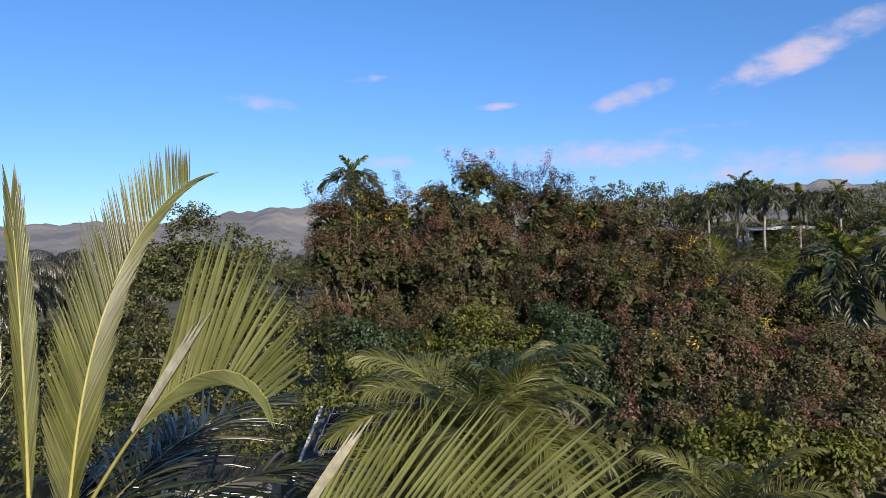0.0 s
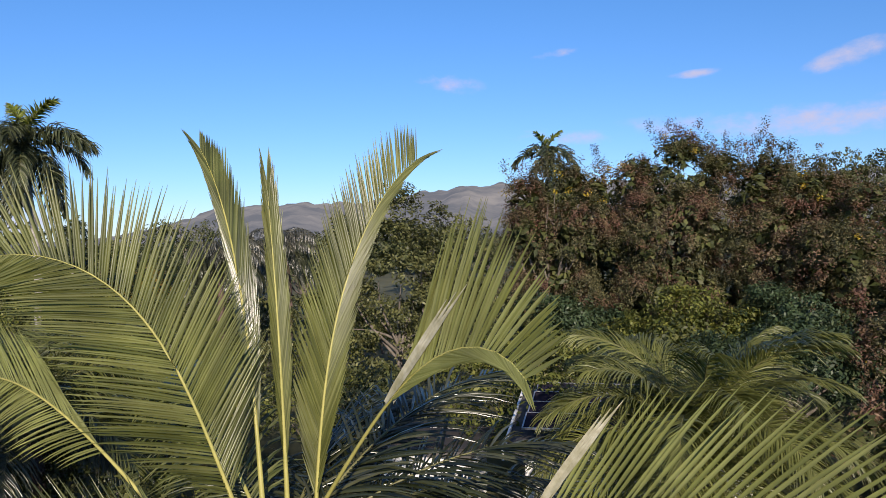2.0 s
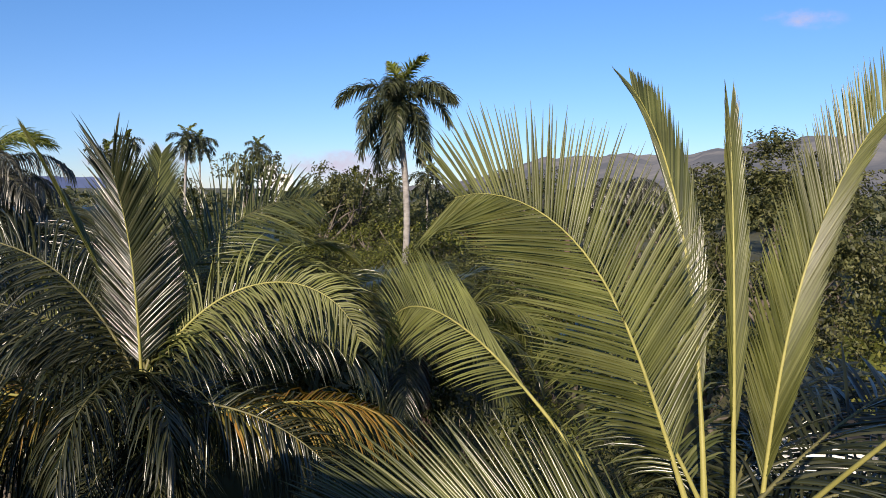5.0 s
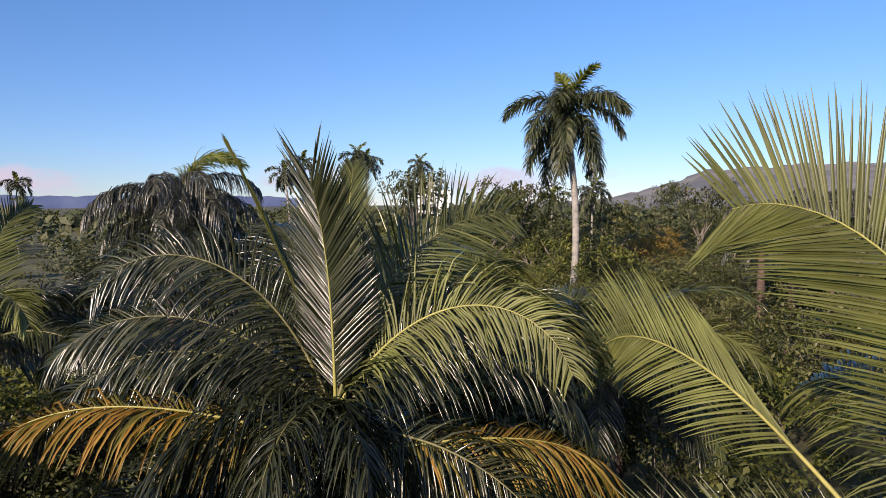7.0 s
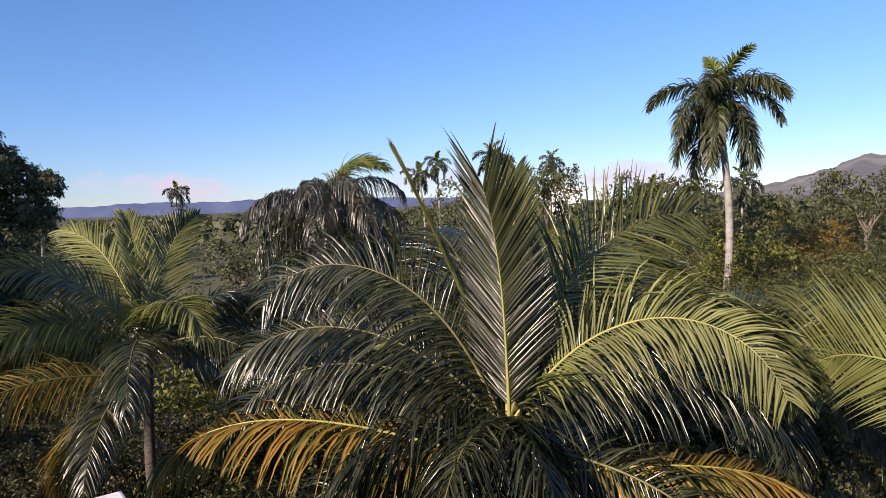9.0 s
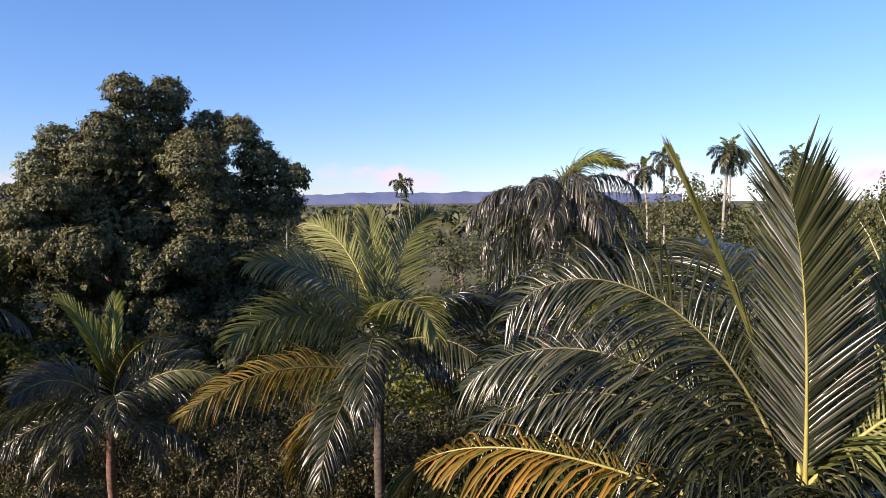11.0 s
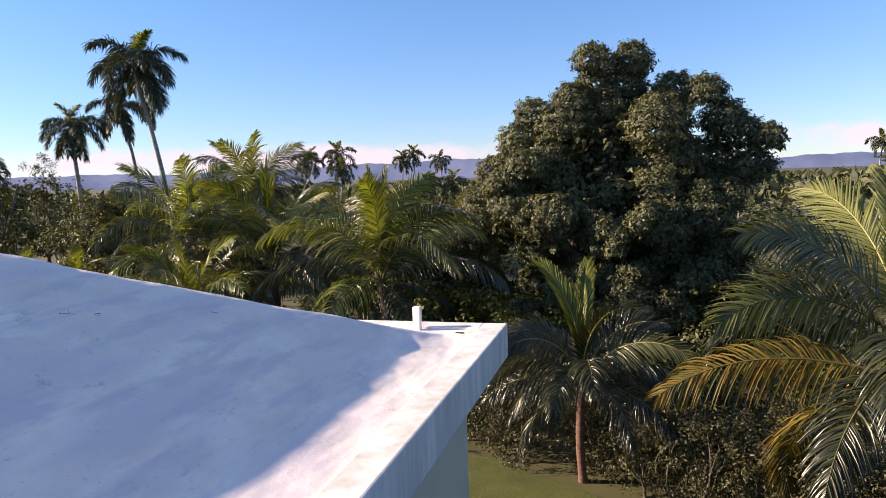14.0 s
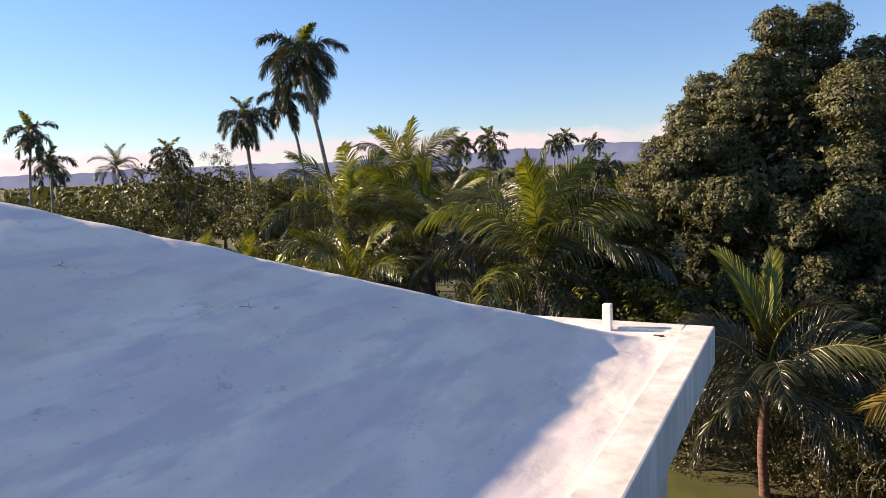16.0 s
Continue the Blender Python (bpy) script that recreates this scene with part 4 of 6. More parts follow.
OPEN = dict(count=100, leaf=1.2, wide=0.03, open_base=56, open_tip=20, vee=16, droop=0.14, ruffle=0.07, mat=FROND_OLIVE)
SPEAR = dict(count=70, leaf=0.95, wide=0.03, open_base=9, open_tip=9, vee=30, droop=0.0, ruffle=0.04, start=0.25, mat=FROND_OLIVE, thick=0.03, taper=0.5)
ARCH = dict(count=90, leaf=1.05, wide=0.032, open_base=60, open_tip=26, vee=8, droop=1.05, ruffle=0.11, mat=FROND_OLIVE)
# low fronds; their near-black tone stands in for the shade they hang in
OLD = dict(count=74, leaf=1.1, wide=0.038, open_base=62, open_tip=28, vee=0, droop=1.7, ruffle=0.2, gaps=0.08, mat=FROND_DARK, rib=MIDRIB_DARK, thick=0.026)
AGED = dict(count=80, leaf=1.15, wide=0.036, open_base=62, open_tip=28, vee=0, droop=1.6, ruffle=0.16, gaps=0.06, mat=FROND_YELLOW, label="orange and yellow dying frond")
# young blades still half folded: their first leaflets stand along the stalk
FAN = dict(OPEN, open_power=0.6, twist=84, vee=4, ruffle=0.035, droop=0.06, wide=0.03, thick=0.028)

grown_palm("large coconut palm with broad olive green fronds and folded spears", (-7.9, 1.35, 3.58), (-7.6, 1.9, 0), [
    (236, dict(OPEN, length=3.95, rise=72, bend=90, side=33, power=3.45, twist=78, open_base=(58, 46), open_tip=(34, 62), leaf=1.15, count=126, wide=0.026, ruffle=0.04, shift=(-0.15, -0.21), drop=-0.25, taper=0.5)),
    (165, dict(SPEAR, length=4.85, rise=82, bend=44, side=8, power=1.84, mat=FROND_GREEN, open_tip=14, shift=(-0.18, 0.0))),
    (159, dict(SPEAR, length=3.8, rise=87, bend=2, side=33, power=1.37, leaf=0.8, shift=(-0.05, 0.19))),
    (86, dict(OPEN, length=4.85, rise=85, bend=60, side=15, power=2.4, twist=60, open_base=(16, 22), open_tip=(8, 44), leaf=0.85, count=140, wide=0.026, ruffle=0.04, shift=(-0.04, 0.47), drop=0.13, taper=0.4)),
    (0, dict(FAN, length=4.05, rise=50, bend=95, side=-10, power=5.48, open_base=(14, 10), open_tip=(26, 66), leaf=1.2, lower=0.55, count=78, start=0.62, mat=FROND_PALE, taper=0.72, taper_from=0.0, edge=1.2, shift=(0.48, -0.26), drop=-0.12)),
    (199, dict(FAN, length=5.86, rise=37, bend=93, side=-18, power=2.31, open_base=(50, 9), open_tip=(30, 60), leaf=1.25, lower=0.9, count=86, wide=0.024, start=0.3, droop=0.3, mat=FROND_PALE, shift=(-0.8, -0.4), drop=0.13)),
    (12, dict(FAN, length=5.2, rise=32, bend=58, power=2.0, open_base=(20, 42), open_tip=(24, 52), leaf=1.05, lower=0.45, count=42, start=0.5, wide=0.03, edge=1.05, side=0, mat=FROND_PALE, shift=(0.6, 0.16), drop=0.05)),
    (113, dict(OLD, length=3.6, rise=22, bend=16, side=8, power=1.44, droop=0.6)),
    (173, dict(ARCH, length=4.74, rise=39, bend=78, side=1, power=1.7, twist=40, mat=FROND_GREEN)),
    (92, dict(OLD, length=3.9, rise=38, bend=45, droop=0.5)), (66, dict(OLD, length=3.6, rise=30, bend=45, droop=0.5)), (80, dict(OLD, length=3.8, rise=15, bend=40, droop=0.7)), (105, dict(OLD, length=3.8, rise=8, bend=40, droop=0.7)),
    (241, dict(OPEN, length=4.2, rise=16, bend=41, side=-2, power=1.54, twist=50, leaf=1.2, wide=0.03, mat=FROND_GREEN, drop=0.25)),
    (150, dict(OLD, length=4.2, rise=8, bend=60, drop=0.1)), (75, dict(OLD, length=4.2, rise=0, bend=60, drop=0.15)), (25, dict(OLD, length=4.0, rise=-8, bend=60, drop=0.2)),
    (205, dict(OLD, length=4.2, rise=5, bend=60, drop=0.15)), (280, dict(OLD, length=4.0, rise=0, bend=50, drop=0.2)), (325, dict(OLD, length=3.6, rise=10, bend=60, drop=0.2)),
    (125, dict(OLD, length=4.2, rise=30, bend=70, twist=40, droop=0.8)), (180, dict(OLD, length=4.2, rise=-25, bend=50, drop=0.25)), (95, dict(OLD, length=4.0, rise=-20, bend=50, drop=0.25)),
    (215, dict(OLD, length=4.2, rise=-15, bend=50, drop=0.25)), (250, dict(OLD, length=4.0, rise=-20, bend=50, drop=0.25)),
], 0.17)

FINE = dict(start=0.05, count=96, wide=0.03, ruffle=0.16, droop=1.7, rib=MIDRIB_DARK)
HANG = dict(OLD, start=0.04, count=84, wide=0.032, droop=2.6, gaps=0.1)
grown_palm("coconut palm with a tall upright frond and orange ageing lower fronds", (-13.4, -3.8, 4.02), (-13.0, -3.4, 0), [
    (352, dict(OPEN, length=3.05, rise=85, bend=14, side=-40, power=1.86, mat=FROND_DARK, open_base=48, open_tip=28, leaf=0.85, count=104, wide=0.034, droop=0.12, ruffle=0.07, vee=26, shift=(0.25, 0.03), taper=0.1)),
    (75, dict({k: v for k, v in ARCH.items() if k != "mat"}, length=4.07, rise=57, bend=127, side=-31, power=1.77, twist=70, open_tip=40, **{**FINE, "rib": MIDRIB, "mat": FROND_PALE, "start": 0.16, "droop": 1.6, "leaf": 0.9})),
    (262, dict(ARCH, length=4.4, rise=67, bend=126, side=2, power=1.95, mat=FROND_DARK, twist=60, open_tip=40, **FINE)),
    (168, dict(OPEN, length=3.9, rise=74, bend=35, side=7, power=1.41, open_base=30, leaf=0.9, wide=0.03, mat=FROND_GREEN)),
    (114, dict(OPEN, length=4.17, rise=72, bend=77, side=1, power=1.55, mat=FROND_GREEN, twist=65, open_tip=45, **{**FINE, "droop": 0.5})),
    (263, dict(OPEN, length=3.68, rise=69, bend=4, side=30, power=2.1, open_base=20, open_tip=14, leaf=0.75, count=84, wide=0.03, mat=FROND_OLIVE, rib=MIDRIB_DARK, shift=(-0.05, 0.15))),
    (200, dict(ARCH, length=4.1, rise=62, bend=60, mat=FROND_DARK, **{**FINE, "droop": 0.6})),
    (140, dict(ARCH, length=4.1, rise=55, bend=70, mat=FROND_GREEN, twist=50, **{**FINE, "droop": 0.5})),
    (265, dict(ARCH, length=4.3, rise=50, bend=100, mat=FROND_DARK, twist=50, **FINE)),
    (75, dict(ARCH, length=4.0, rise=55, bend=105, mat=FROND_DARK, twist=60, **FINE)),
    (277, dict(AGED, length=4.75, rise=20, bend=81, side=-35, power=2.19, shift=(0.35, -0.21), drop=0.25, twist=14, droop=3.0, count=84, wide=0.036)),
    (82, dict(AGED, length=3.71, rise=10, bend=61, side=40, power=1.95, shift=(0.34, 0.42), drop=0.45, twist=14, droop=3.0, count=84, wide=0.036)),
    (225, dict(HANG, length=4.2, rise=30, bend=90)), (285, dict(HANG, length=4.0, rise=5, bend=75, drop=0.2)), (60, dict(HANG, length=3.8, rise=5, bend=75, drop=0.2)), (180, dict(HANG, length=4.2, rise=20, bend=85)),
    (235, dict(HANG, length=4.0, rise=-5, bend=70, drop=0.15)), (100, dict(HANG, length=4.0, rise=-15, bend=60, drop=0.2)), 
    (155, dict(HANG, length=4.0, rise=-10, bend=60, drop=0.2)), (350, dict(HANG, length=3.2, rise=-45, bend=40, drop=0.2)), (20, dict(HANG, length=3.2, rise=-40, bend=40, drop=0.2)), (320, dict(HANG, length=3.4, rise=-38, bend=45, drop=0.2)),
    (278, dict(HANG, length=4.2, rise=-12, bend=60, drop=0.2)), (270, dict(HANG, length=4.2, rise=40, bend=105)), (85, dict(HANG, length=4.0, rise=38, bend=110)),
    (340, dict(HANG, length=2.6, rise=28, bend=105)), (14, dict(HANG, length=2.4, rise=22, bend=100)), (306, dict(HANG, length=2.8, rise=26, bend=100)),
    (338, dict(HANG, length=2.4, rise=-12, bend=60, drop=0.3)), (12, dict(HANG, length=2.2, rise=-15, bend=60, drop=0.3)), (312, dict(HANG, length=2.6, rise=-10, bend=60, drop=0.3)),
], 0.15)

SMALL = dict(count=84, leaf=0.85, wide=0.034, rib=MIDRIB_DARK, ruffle=0.12)
grown_palm("coconut palm with pale arching fronds and a dark ringed trunk", (-17.7, -10.5, 4.2), (-17.9, -10.6, 0), [
    (246, dict(OPEN, **{**SMALL, "twist": 35, "length": 3.6, "rise": 73, "bend": 70, "droop": 0.5, "mat": FROND_PALE, "rib": MIDRIB})), (216, dict(OPEN, **{**SMALL, "length": 3.39, "rise": 80, "bend": 60, "open_base": 25, "mat": FROND_PALE})),
    (47, dict(ARCH, **{**SMALL, "mat": FROND_PALE, "length": 2.96, "rise": 60, "bend": 112})), (335, dict(ARCH, **{**SMALL, "twist": 55, "length": 3.4, "rise": 40, "bend": 74, "droop": 0.8, "mat": FROND_OLIVE})),
    (315, dict(AGED, **{**SMALL, "label": "yellowing lower frond", "mat": FROND_TURNING, "length": 3.79, "rise": 17, "bend": 56, "drop": 0.5})), (272, dict(AGED, **{**SMALL, "label": "yellowing lower frond", "mat": FROND_TURNING, "length": 3.05, "rise": -9, "bend": 101, "drop": 0.9})),
    (174, dict(OPEN, **{**SMALL, "twist": 35, "length": 3.58, "rise": 75, "bend": 63, "mat": FROND_OLIVE})), (143, dict(ARCH, **{**SMALL, "twist": 60, "length": 3.56, "rise": 20, "bend": 20, "droop": 1.0, "mat": FROND_DARK})),
    (159, dict(OLD, **{**SMALL, "length": 3.0, "rise": -11, "bend": 59})), (331, dict(ARCH, **{**SMALL, "twist": 55, "length": 3.39, "rise": 60, "bend": 63, "mat": FROND_GREEN})),
    (20, dict(OLD, **{**SMALL, "length": 3.2, "rise": 30, "bend": 90})), (75, dict(OLD, **{**SMALL, "length": 3.2, "rise": 25, "bend": 90})), (110, dict(OLD, **{**SMALL, "length": 3.2, "rise": 5, "bend": 70})),
    (290, dict(OLD, **{**SMALL, "length": 3.2, "rise": 25, "bend": 90})), (0, dict(OLD, **{**SMALL, "length": 3.0, "rise": -5, "bend": 70, "drop": 0.2})), (225, dict(OLD, **{**SMALL, "length": 3.0, "rise": 0, "bend": 70, "drop": 0.2})),
    (195, dict(OLD, **{**SMALL, "length": 3.2, "rise": 35, "bend": 90})), (130, dict(OLD, **{**SMALL, "length": 3.0, "rise": 45, "bend": 90})),
], 0.1, trunk_mat=TRUNK_DARK)
TINY = dict(count=72, leaf=0.62, wide=0.026)
grown_palm("young coconut palm with fresh spears and reddish trunk beside the hedge", (-17.0, -16.6, 2.42), (-17.2, -16.8, 0), [
    (285, dict(OPEN, **{**TINY, "twist": 40, "length": 2.88, "rise": 88, "bend": 51, "open_base": 22, "mat": FROND_FRESH})), (217, dict(OPEN, **{**TINY, "length": 2.84, "rise": 88, "bend": 53, "open_base": 20, "mat": FROND_FRESH})),
    (116, dict(ARCH, **{**TINY, "twist": 70, "length": 2.68, "rise": 56, "bend": 94, "mat": FROND_GREEN, "droop": 0.8})), (95, dict(OPEN, **{**TINY, "length": 2.74, "rise": 88, "bend": 100, "mat": FROND_DARK})),
    (356, dict(ARCH, **{**TINY, "twist": 60, "length": 2.68, "rise": 62, "bend": 95, "mat": FROND_DARK})), (320, dict(OLD, **{**TINY, "length": 2.5, "rise": 35, "bend": 90})), (30, dict(OLD, **{**TINY, "length": 2.5, "rise": 35, "bend": 90})),
    (70, dict(OLD, **{**TINY, "length": 2.5, "rise": 15, "bend": 80})), (150, dict(OLD, **{**TINY, "length": 2.5, "rise": 20, "bend": 80})), (250, dict(OLD, **{**TINY, "length": 2.5, "rise": 20, "bend": 80})),
    (5, dict(OLD, **{**TINY, "length": 2.4, "rise": 0, "bend": 70})), (190, dict(OLD, **{**TINY, "length": 2.4, "rise": 30, "bend": 80})), (290, dict(OLD, **{**TINY, "length": 2.4, "rise": -5, "bend": 70})),
    (130, dict(ARCH, **{**TINY, "twist": 60, "length": 2.5, "rise": 72, "bend": 90, "mat": FROND_DARK})), (335, dict(ARCH, **{**TINY, "twist": 50, "length": 2.5, "rise": 70, "bend": 100, "mat": FROND_GREY})), (50, dict(OLD, **{**TINY, "length": 2.6, "rise": 50, "bend": 100})),
    (100, dict(OLD, **{**TINY, "length": 2.4, "rise": 5, "bend": 60})), (310, dict(OLD, **{**TINY, "length": 2.5, "rise": 10, "bend": 65})), (340, dict(OLD, **{**TINY, "length": 2.5, "rise": 45, "bend": 110})), (125, dict(OLD, **{**TINY, "length": 2.5, "rise": 40, "bend": 105})),
], 0.095, trunk_mat=TRUNK_RED)

for label, crown, base, size, count, seed, first in [
        ("coconut palm with drooping grey green fronds and bright top", (-27.3, -9.2, 6.5), (-27.2, -9.1, 0), 1.0, 36, 5, 0),
        ("low coconut palm with dense drooping fronds", (-6.9, 8.7, 3.0), (-6.8, 8.8, 0), 0.78, 46, 6, 1),
        ("low coconut palm with feathery fronds", (-3.0, 10.8, 1.7), (-3, 10.8, 0), 0.62, 22, 7, 1),
        ("coconut palm with feathery backlit crown", (-16.7, -25.0, 3.75), (-16.7, -25.0, 0), 1.0, 20, 9, 0),
        ("coconut palm with fresh yellow green fronds", (-15.0, -30.0, 4.0), (-15.0, -30.0, 0), 0.97, 20, 8, 0),
        ("tall coconut palm with yellowing lower fronds", (-12.9, -32.8, 4.75), (-11.9, -33.0, 0), 0.93, 22, 11, 1),
        ("coconut palm behind taller ones", (-16.5, -36.3, 6.0), (-16.4, -36.3, 0), 0.85, 24, 10, 1),
        ("coconut palm with a shaggy crown", (-17.4, -30.6, 3.4), (-17.4, -30.6, 0), 0.85, 14, 17, 1),
        ("coconut palm half hidden behind others", (-11.8, -28.6, 2.8), (-11.8, -28.6, 0), 0.8, 22, 18, 1),
        ("coconut palm with a round crown", (-19.9, -3.8, 3.5), (-19.9, -3.6, 0), 0.9, 24, 12, 2),
        ("coconut palm among dense growth", (-19.0, 2.0, 3.2), (-18.8, 2.1, 0), 0.85, 24, 13, 2),
        ("small coconut palm in the thicket", (-23.0, -1.7, 4.0), (-23.0, -1.5, 0), 0.9, 22, 14, 1),
        ("small coconut palm among red brown trees", (-7.2, 42.0, 4.2), (-7.2, 42, 0), 0.8, 14, 15, 0),
        ("coconut palm at the edge of the thicket", (-27.5, -4.7, 4.2), (-27.5, -4.6, 0), 0.9, 22, 16, 2),
        ("coconut palm with grey drooping fronds in the overgrown plain", (-30.1, 12.5, 5.9), (-30.0, 12.5, 0), 0.68, 26, 24, 0),
        ("coconut palm with grey drooping fronds in the overgrown plain", (-32.6, 15.2, 6.0), (-32.5, 15.2, 0), 0.72, 26, 25, 0),
        ("coconut palm with grey drooping fronds in the overgrown plain", (-35.6, 19.1, 6.2), (-35.5, 19.1, 0), 0.8, 26, 26, 0),
        ("coconut palm with drooping crown in the thicket", (-21.8, -6.6, 3.4), (-21.8, -6.6, 0), 0.8, 22, 19, 2)]:
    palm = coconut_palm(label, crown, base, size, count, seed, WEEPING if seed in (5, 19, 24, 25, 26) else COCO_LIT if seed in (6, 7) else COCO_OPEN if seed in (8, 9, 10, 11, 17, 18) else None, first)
    if seed == 5:
        for turn in (100, 78, 60):
            ob = add_frond(palm, frond_meshes(**dict(ARCH, length=3.1, rise=82, bend=112, twist=25, mat=FROND_FRESH, count=60, leaf=0.95, wide=0.034, droop=0.9, ruffle=0.2, seed=turn)), crown[2], turn, label="bright yellow green young frond")
            ob.location.x, ob.location.y = crown[0] - base[0], crown[1] - base[1]
for label, crown, base, size, count, seed in [("small bright green palm beside the path", (-7.6, -36.2, 3.2), (-7.6, -36.2, 0), 0.45, 14, 20), ("small bright green palm beside the path", (-9.2, -35.6, 3.0), (-9.2, -35.6, 0), 0.45, 14, 21),
                                              ("small bright green palm beside the path", (-5.9, -37.5, 3.4), (-5.9, -37.5, 0), 0.42, 14, 23), ("thin leaning coconut palm with a yellow hanging frond", (-3.5, -61.0, 8.0), (-5.2, -60.6, 0), 0.5, 12, 22)]:
    coconut_palm(label, crown, base, size, count, seed, radius=0.1)

# ---- large trees ----
def seen_lobes(right, rows):
    """Lobes given as (across, deep, height, radius, squash) along a tree's broad side."""
    return [(u * right[0] - v * right[1], u * right[1] + v * right[0], z, r, r, r * q) for u, v, z, r, q in rows]


BOUGHS = [(-0.2, 10.7, 0.74), (1.1, 10.7, 0.82), (-0.1, 9.9, 0.85), (0.9, 9.9, 0.9), (-0.9, 9.4, 0.78), (-2.2, 9.0, 0.77), (0.3, 9.2, 1.0), (2.45, 9.6, 0.84), (3.4, 9.5, 0.76), (1.5, 9.0, 0.8), (4.0, 8.6, 0.85),
          (4.6, 8.1, 0.9), (5.3, 7.9, 0.62), (-2.7, 8.1, 0.86), (-3.8, 7.1, 0.72), (-1.5, 8.3, 0.9), (4.9, 7.0, 0.8), (4.0, 5.9, 0.85), (-4.2, 6.0, 0.85), (-4.4, 4.8, 0.9), (4.0, 4.6, 0.9)]
rng = random.Random(14)
rows = [(u, rng.uniform(-0.7, 0.7), z, r * 0.86, 0.85) for u, z, r in BOUGHS]
rows += [(u, -2.6, z, 1.1, 0.85) for u, z in ((-0.8, 3.0), (0.8, 3.4), (2.0, 2.6), (-2.2, 2.2), (0.2, 4.8), (1.6, 5.2), (-1.4, 5.4), (0.4, 1.6))]
while len(rows) < 84:
    z = rng.uniform(0.8, 8.6)
    half = np.interp(z, [0, 2, 4, 6, 7.5, 8.6], [5.2, 4.8, 4.3, 4.1, 3.6, 2.6])
    u = rng.uniform(-half, half)
    rows.append((u, -math.sqrt(max(0, 1 - (u / (half + 0.6)) ** 2)) * rng.uniform(0.6, 3.0) * rng.choice((1, 1, -0.8)), z, rng.uniform(0.6, 1.05), rng.uniform(0.65, 0.95)))
broad_tree("broadleaf_tree", "massive dark green broadleaf tree with a billowing domed crown", (-24.3, -22.9, 0), seen_lobes((-0.68, 0.73), rows),
           LEAF_BIG, 7400, 52, 0.112, 0.31, 0.34, 0.3, 11, twigs=40, reach=0.66, dense=True,
           extras=[("inner_foliage", "added inner leaves that keep the crown gaps dark", LEAF_BIG, [(0, 0, 7.4, 1.6, 1.6, 1.6), (-0.6, 0.6, 5.4, 2.6, 2.6, 2.0), (0.8, -0.8, 5.2, 2.6, 2.6, 2.0), (0, 0, 2.6, 3.4, 3.4, 2.2)], 420, 22, 0.3)])

RUSTY = "spreading tree with rusty brown and olive leaves"
for at, rows, sd, n in [
        ((-21.6, 24.8, 0), [(0, 0, 9.3, 0.9, 1.2), (1.0, 0, 9.0, 1.0, 1.2), (-0.9, 0, 8.2, 1.3, 1.1), (2.0, 0, 8.4, 1.0, 1.3), (-0.8, 0, 6.2, 1.9, 1.1), (1.4, 0, 6.2, 2.2, 1), (0, 0, 3.0, 3.0, 1)], 21, 1150),
        ((-17.4, 29.0, 0), [(0, 0, 10.8, 0.7, 1.4), (0.4, 0, 10.0, 1.2, 1.1), (1.6, 0, 9.9, 0.6, 1.5), (-1.9, 0, 8.9, 1.5, 1.1), (2.2, 0, 8.9, 1.5, 1.1), (0, 0, 6.4, 3.4, 0.9), (0, 0, 2.8, 4.0, 0.9)], 22, 1500),
        ((-13.0, 30.4, 0), [(-0.9, 0, 10.0, 0.7, 1.4), (0.3, 0, 9.6, 0.6, 1.5), (-0.5, 0, 8.6, 1.6, 1), (1.6, 0, 7.6, 1.7, 1), (0, 0, 5.4, 3.0, 1), (0, 0, 2.6, 3.6, 0.9)], 23, 1250),
        ((-8.6, 29.8, 0), [(-0.6, 0, 7.2, 1.4, 1), (1.3, 0, 6.3, 1.6, 0.9), (-1.8, 0, 5.0, 2.2, 1), (1.8, 0, 4.4, 2.2, 1), (0, 0, 2.2, 3.6, 0.9)], 24, 1000),
        ((-4.4, 28.2, 0), [(-0.4, 0, 4.5, 1.5, 0.9), (1.8, 0, 3.4, 1.8, 0.9), (-1.7, 0, 3.6, 2.2, 0.9), (0, 0, 1.8, 3.2, 0.8)], 25, 1000),
        ((-1.2, 24.0, 0), [(0, 0, 2.7, 1.7, 0.8), (1.9, 0, 2.0, 1.8, 0.9), (-1.6, 0, 2.1, 2.0, 0.9)], 26, 800),
        ((-5.6, 22.0, 0), [(0.6, 0, 3.0, 1.6, 0.8), (1.8, 0, 2.0, 2.0, 0.9), (-1.4, 0, 2.6, 1.7, 1)], 27, 800),
        ((-1.0, 18.6, 0), [(0, 0, 1.6, 1.5, 0.8), (1.7, 0, 1.2, 1.5, 0.9), (-1.5, 0, 1.3, 1.5, 0.9)], 28, 700),
        ((-5.4, 17.2, 0), [(0.3, 0, 1.5, 1.3, 0.8), (1.6, 0, 1.0, 1.4, 0.9), (-1.3, 0, 1.2, 1.3, 0.9)], 29, 600)]:
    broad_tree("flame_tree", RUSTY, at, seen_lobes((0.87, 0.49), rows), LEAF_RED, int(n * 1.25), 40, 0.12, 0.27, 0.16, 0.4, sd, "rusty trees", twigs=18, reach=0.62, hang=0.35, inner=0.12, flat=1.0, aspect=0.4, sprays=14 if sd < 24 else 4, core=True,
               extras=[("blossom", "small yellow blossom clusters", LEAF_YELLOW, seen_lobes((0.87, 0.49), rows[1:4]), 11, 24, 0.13)])
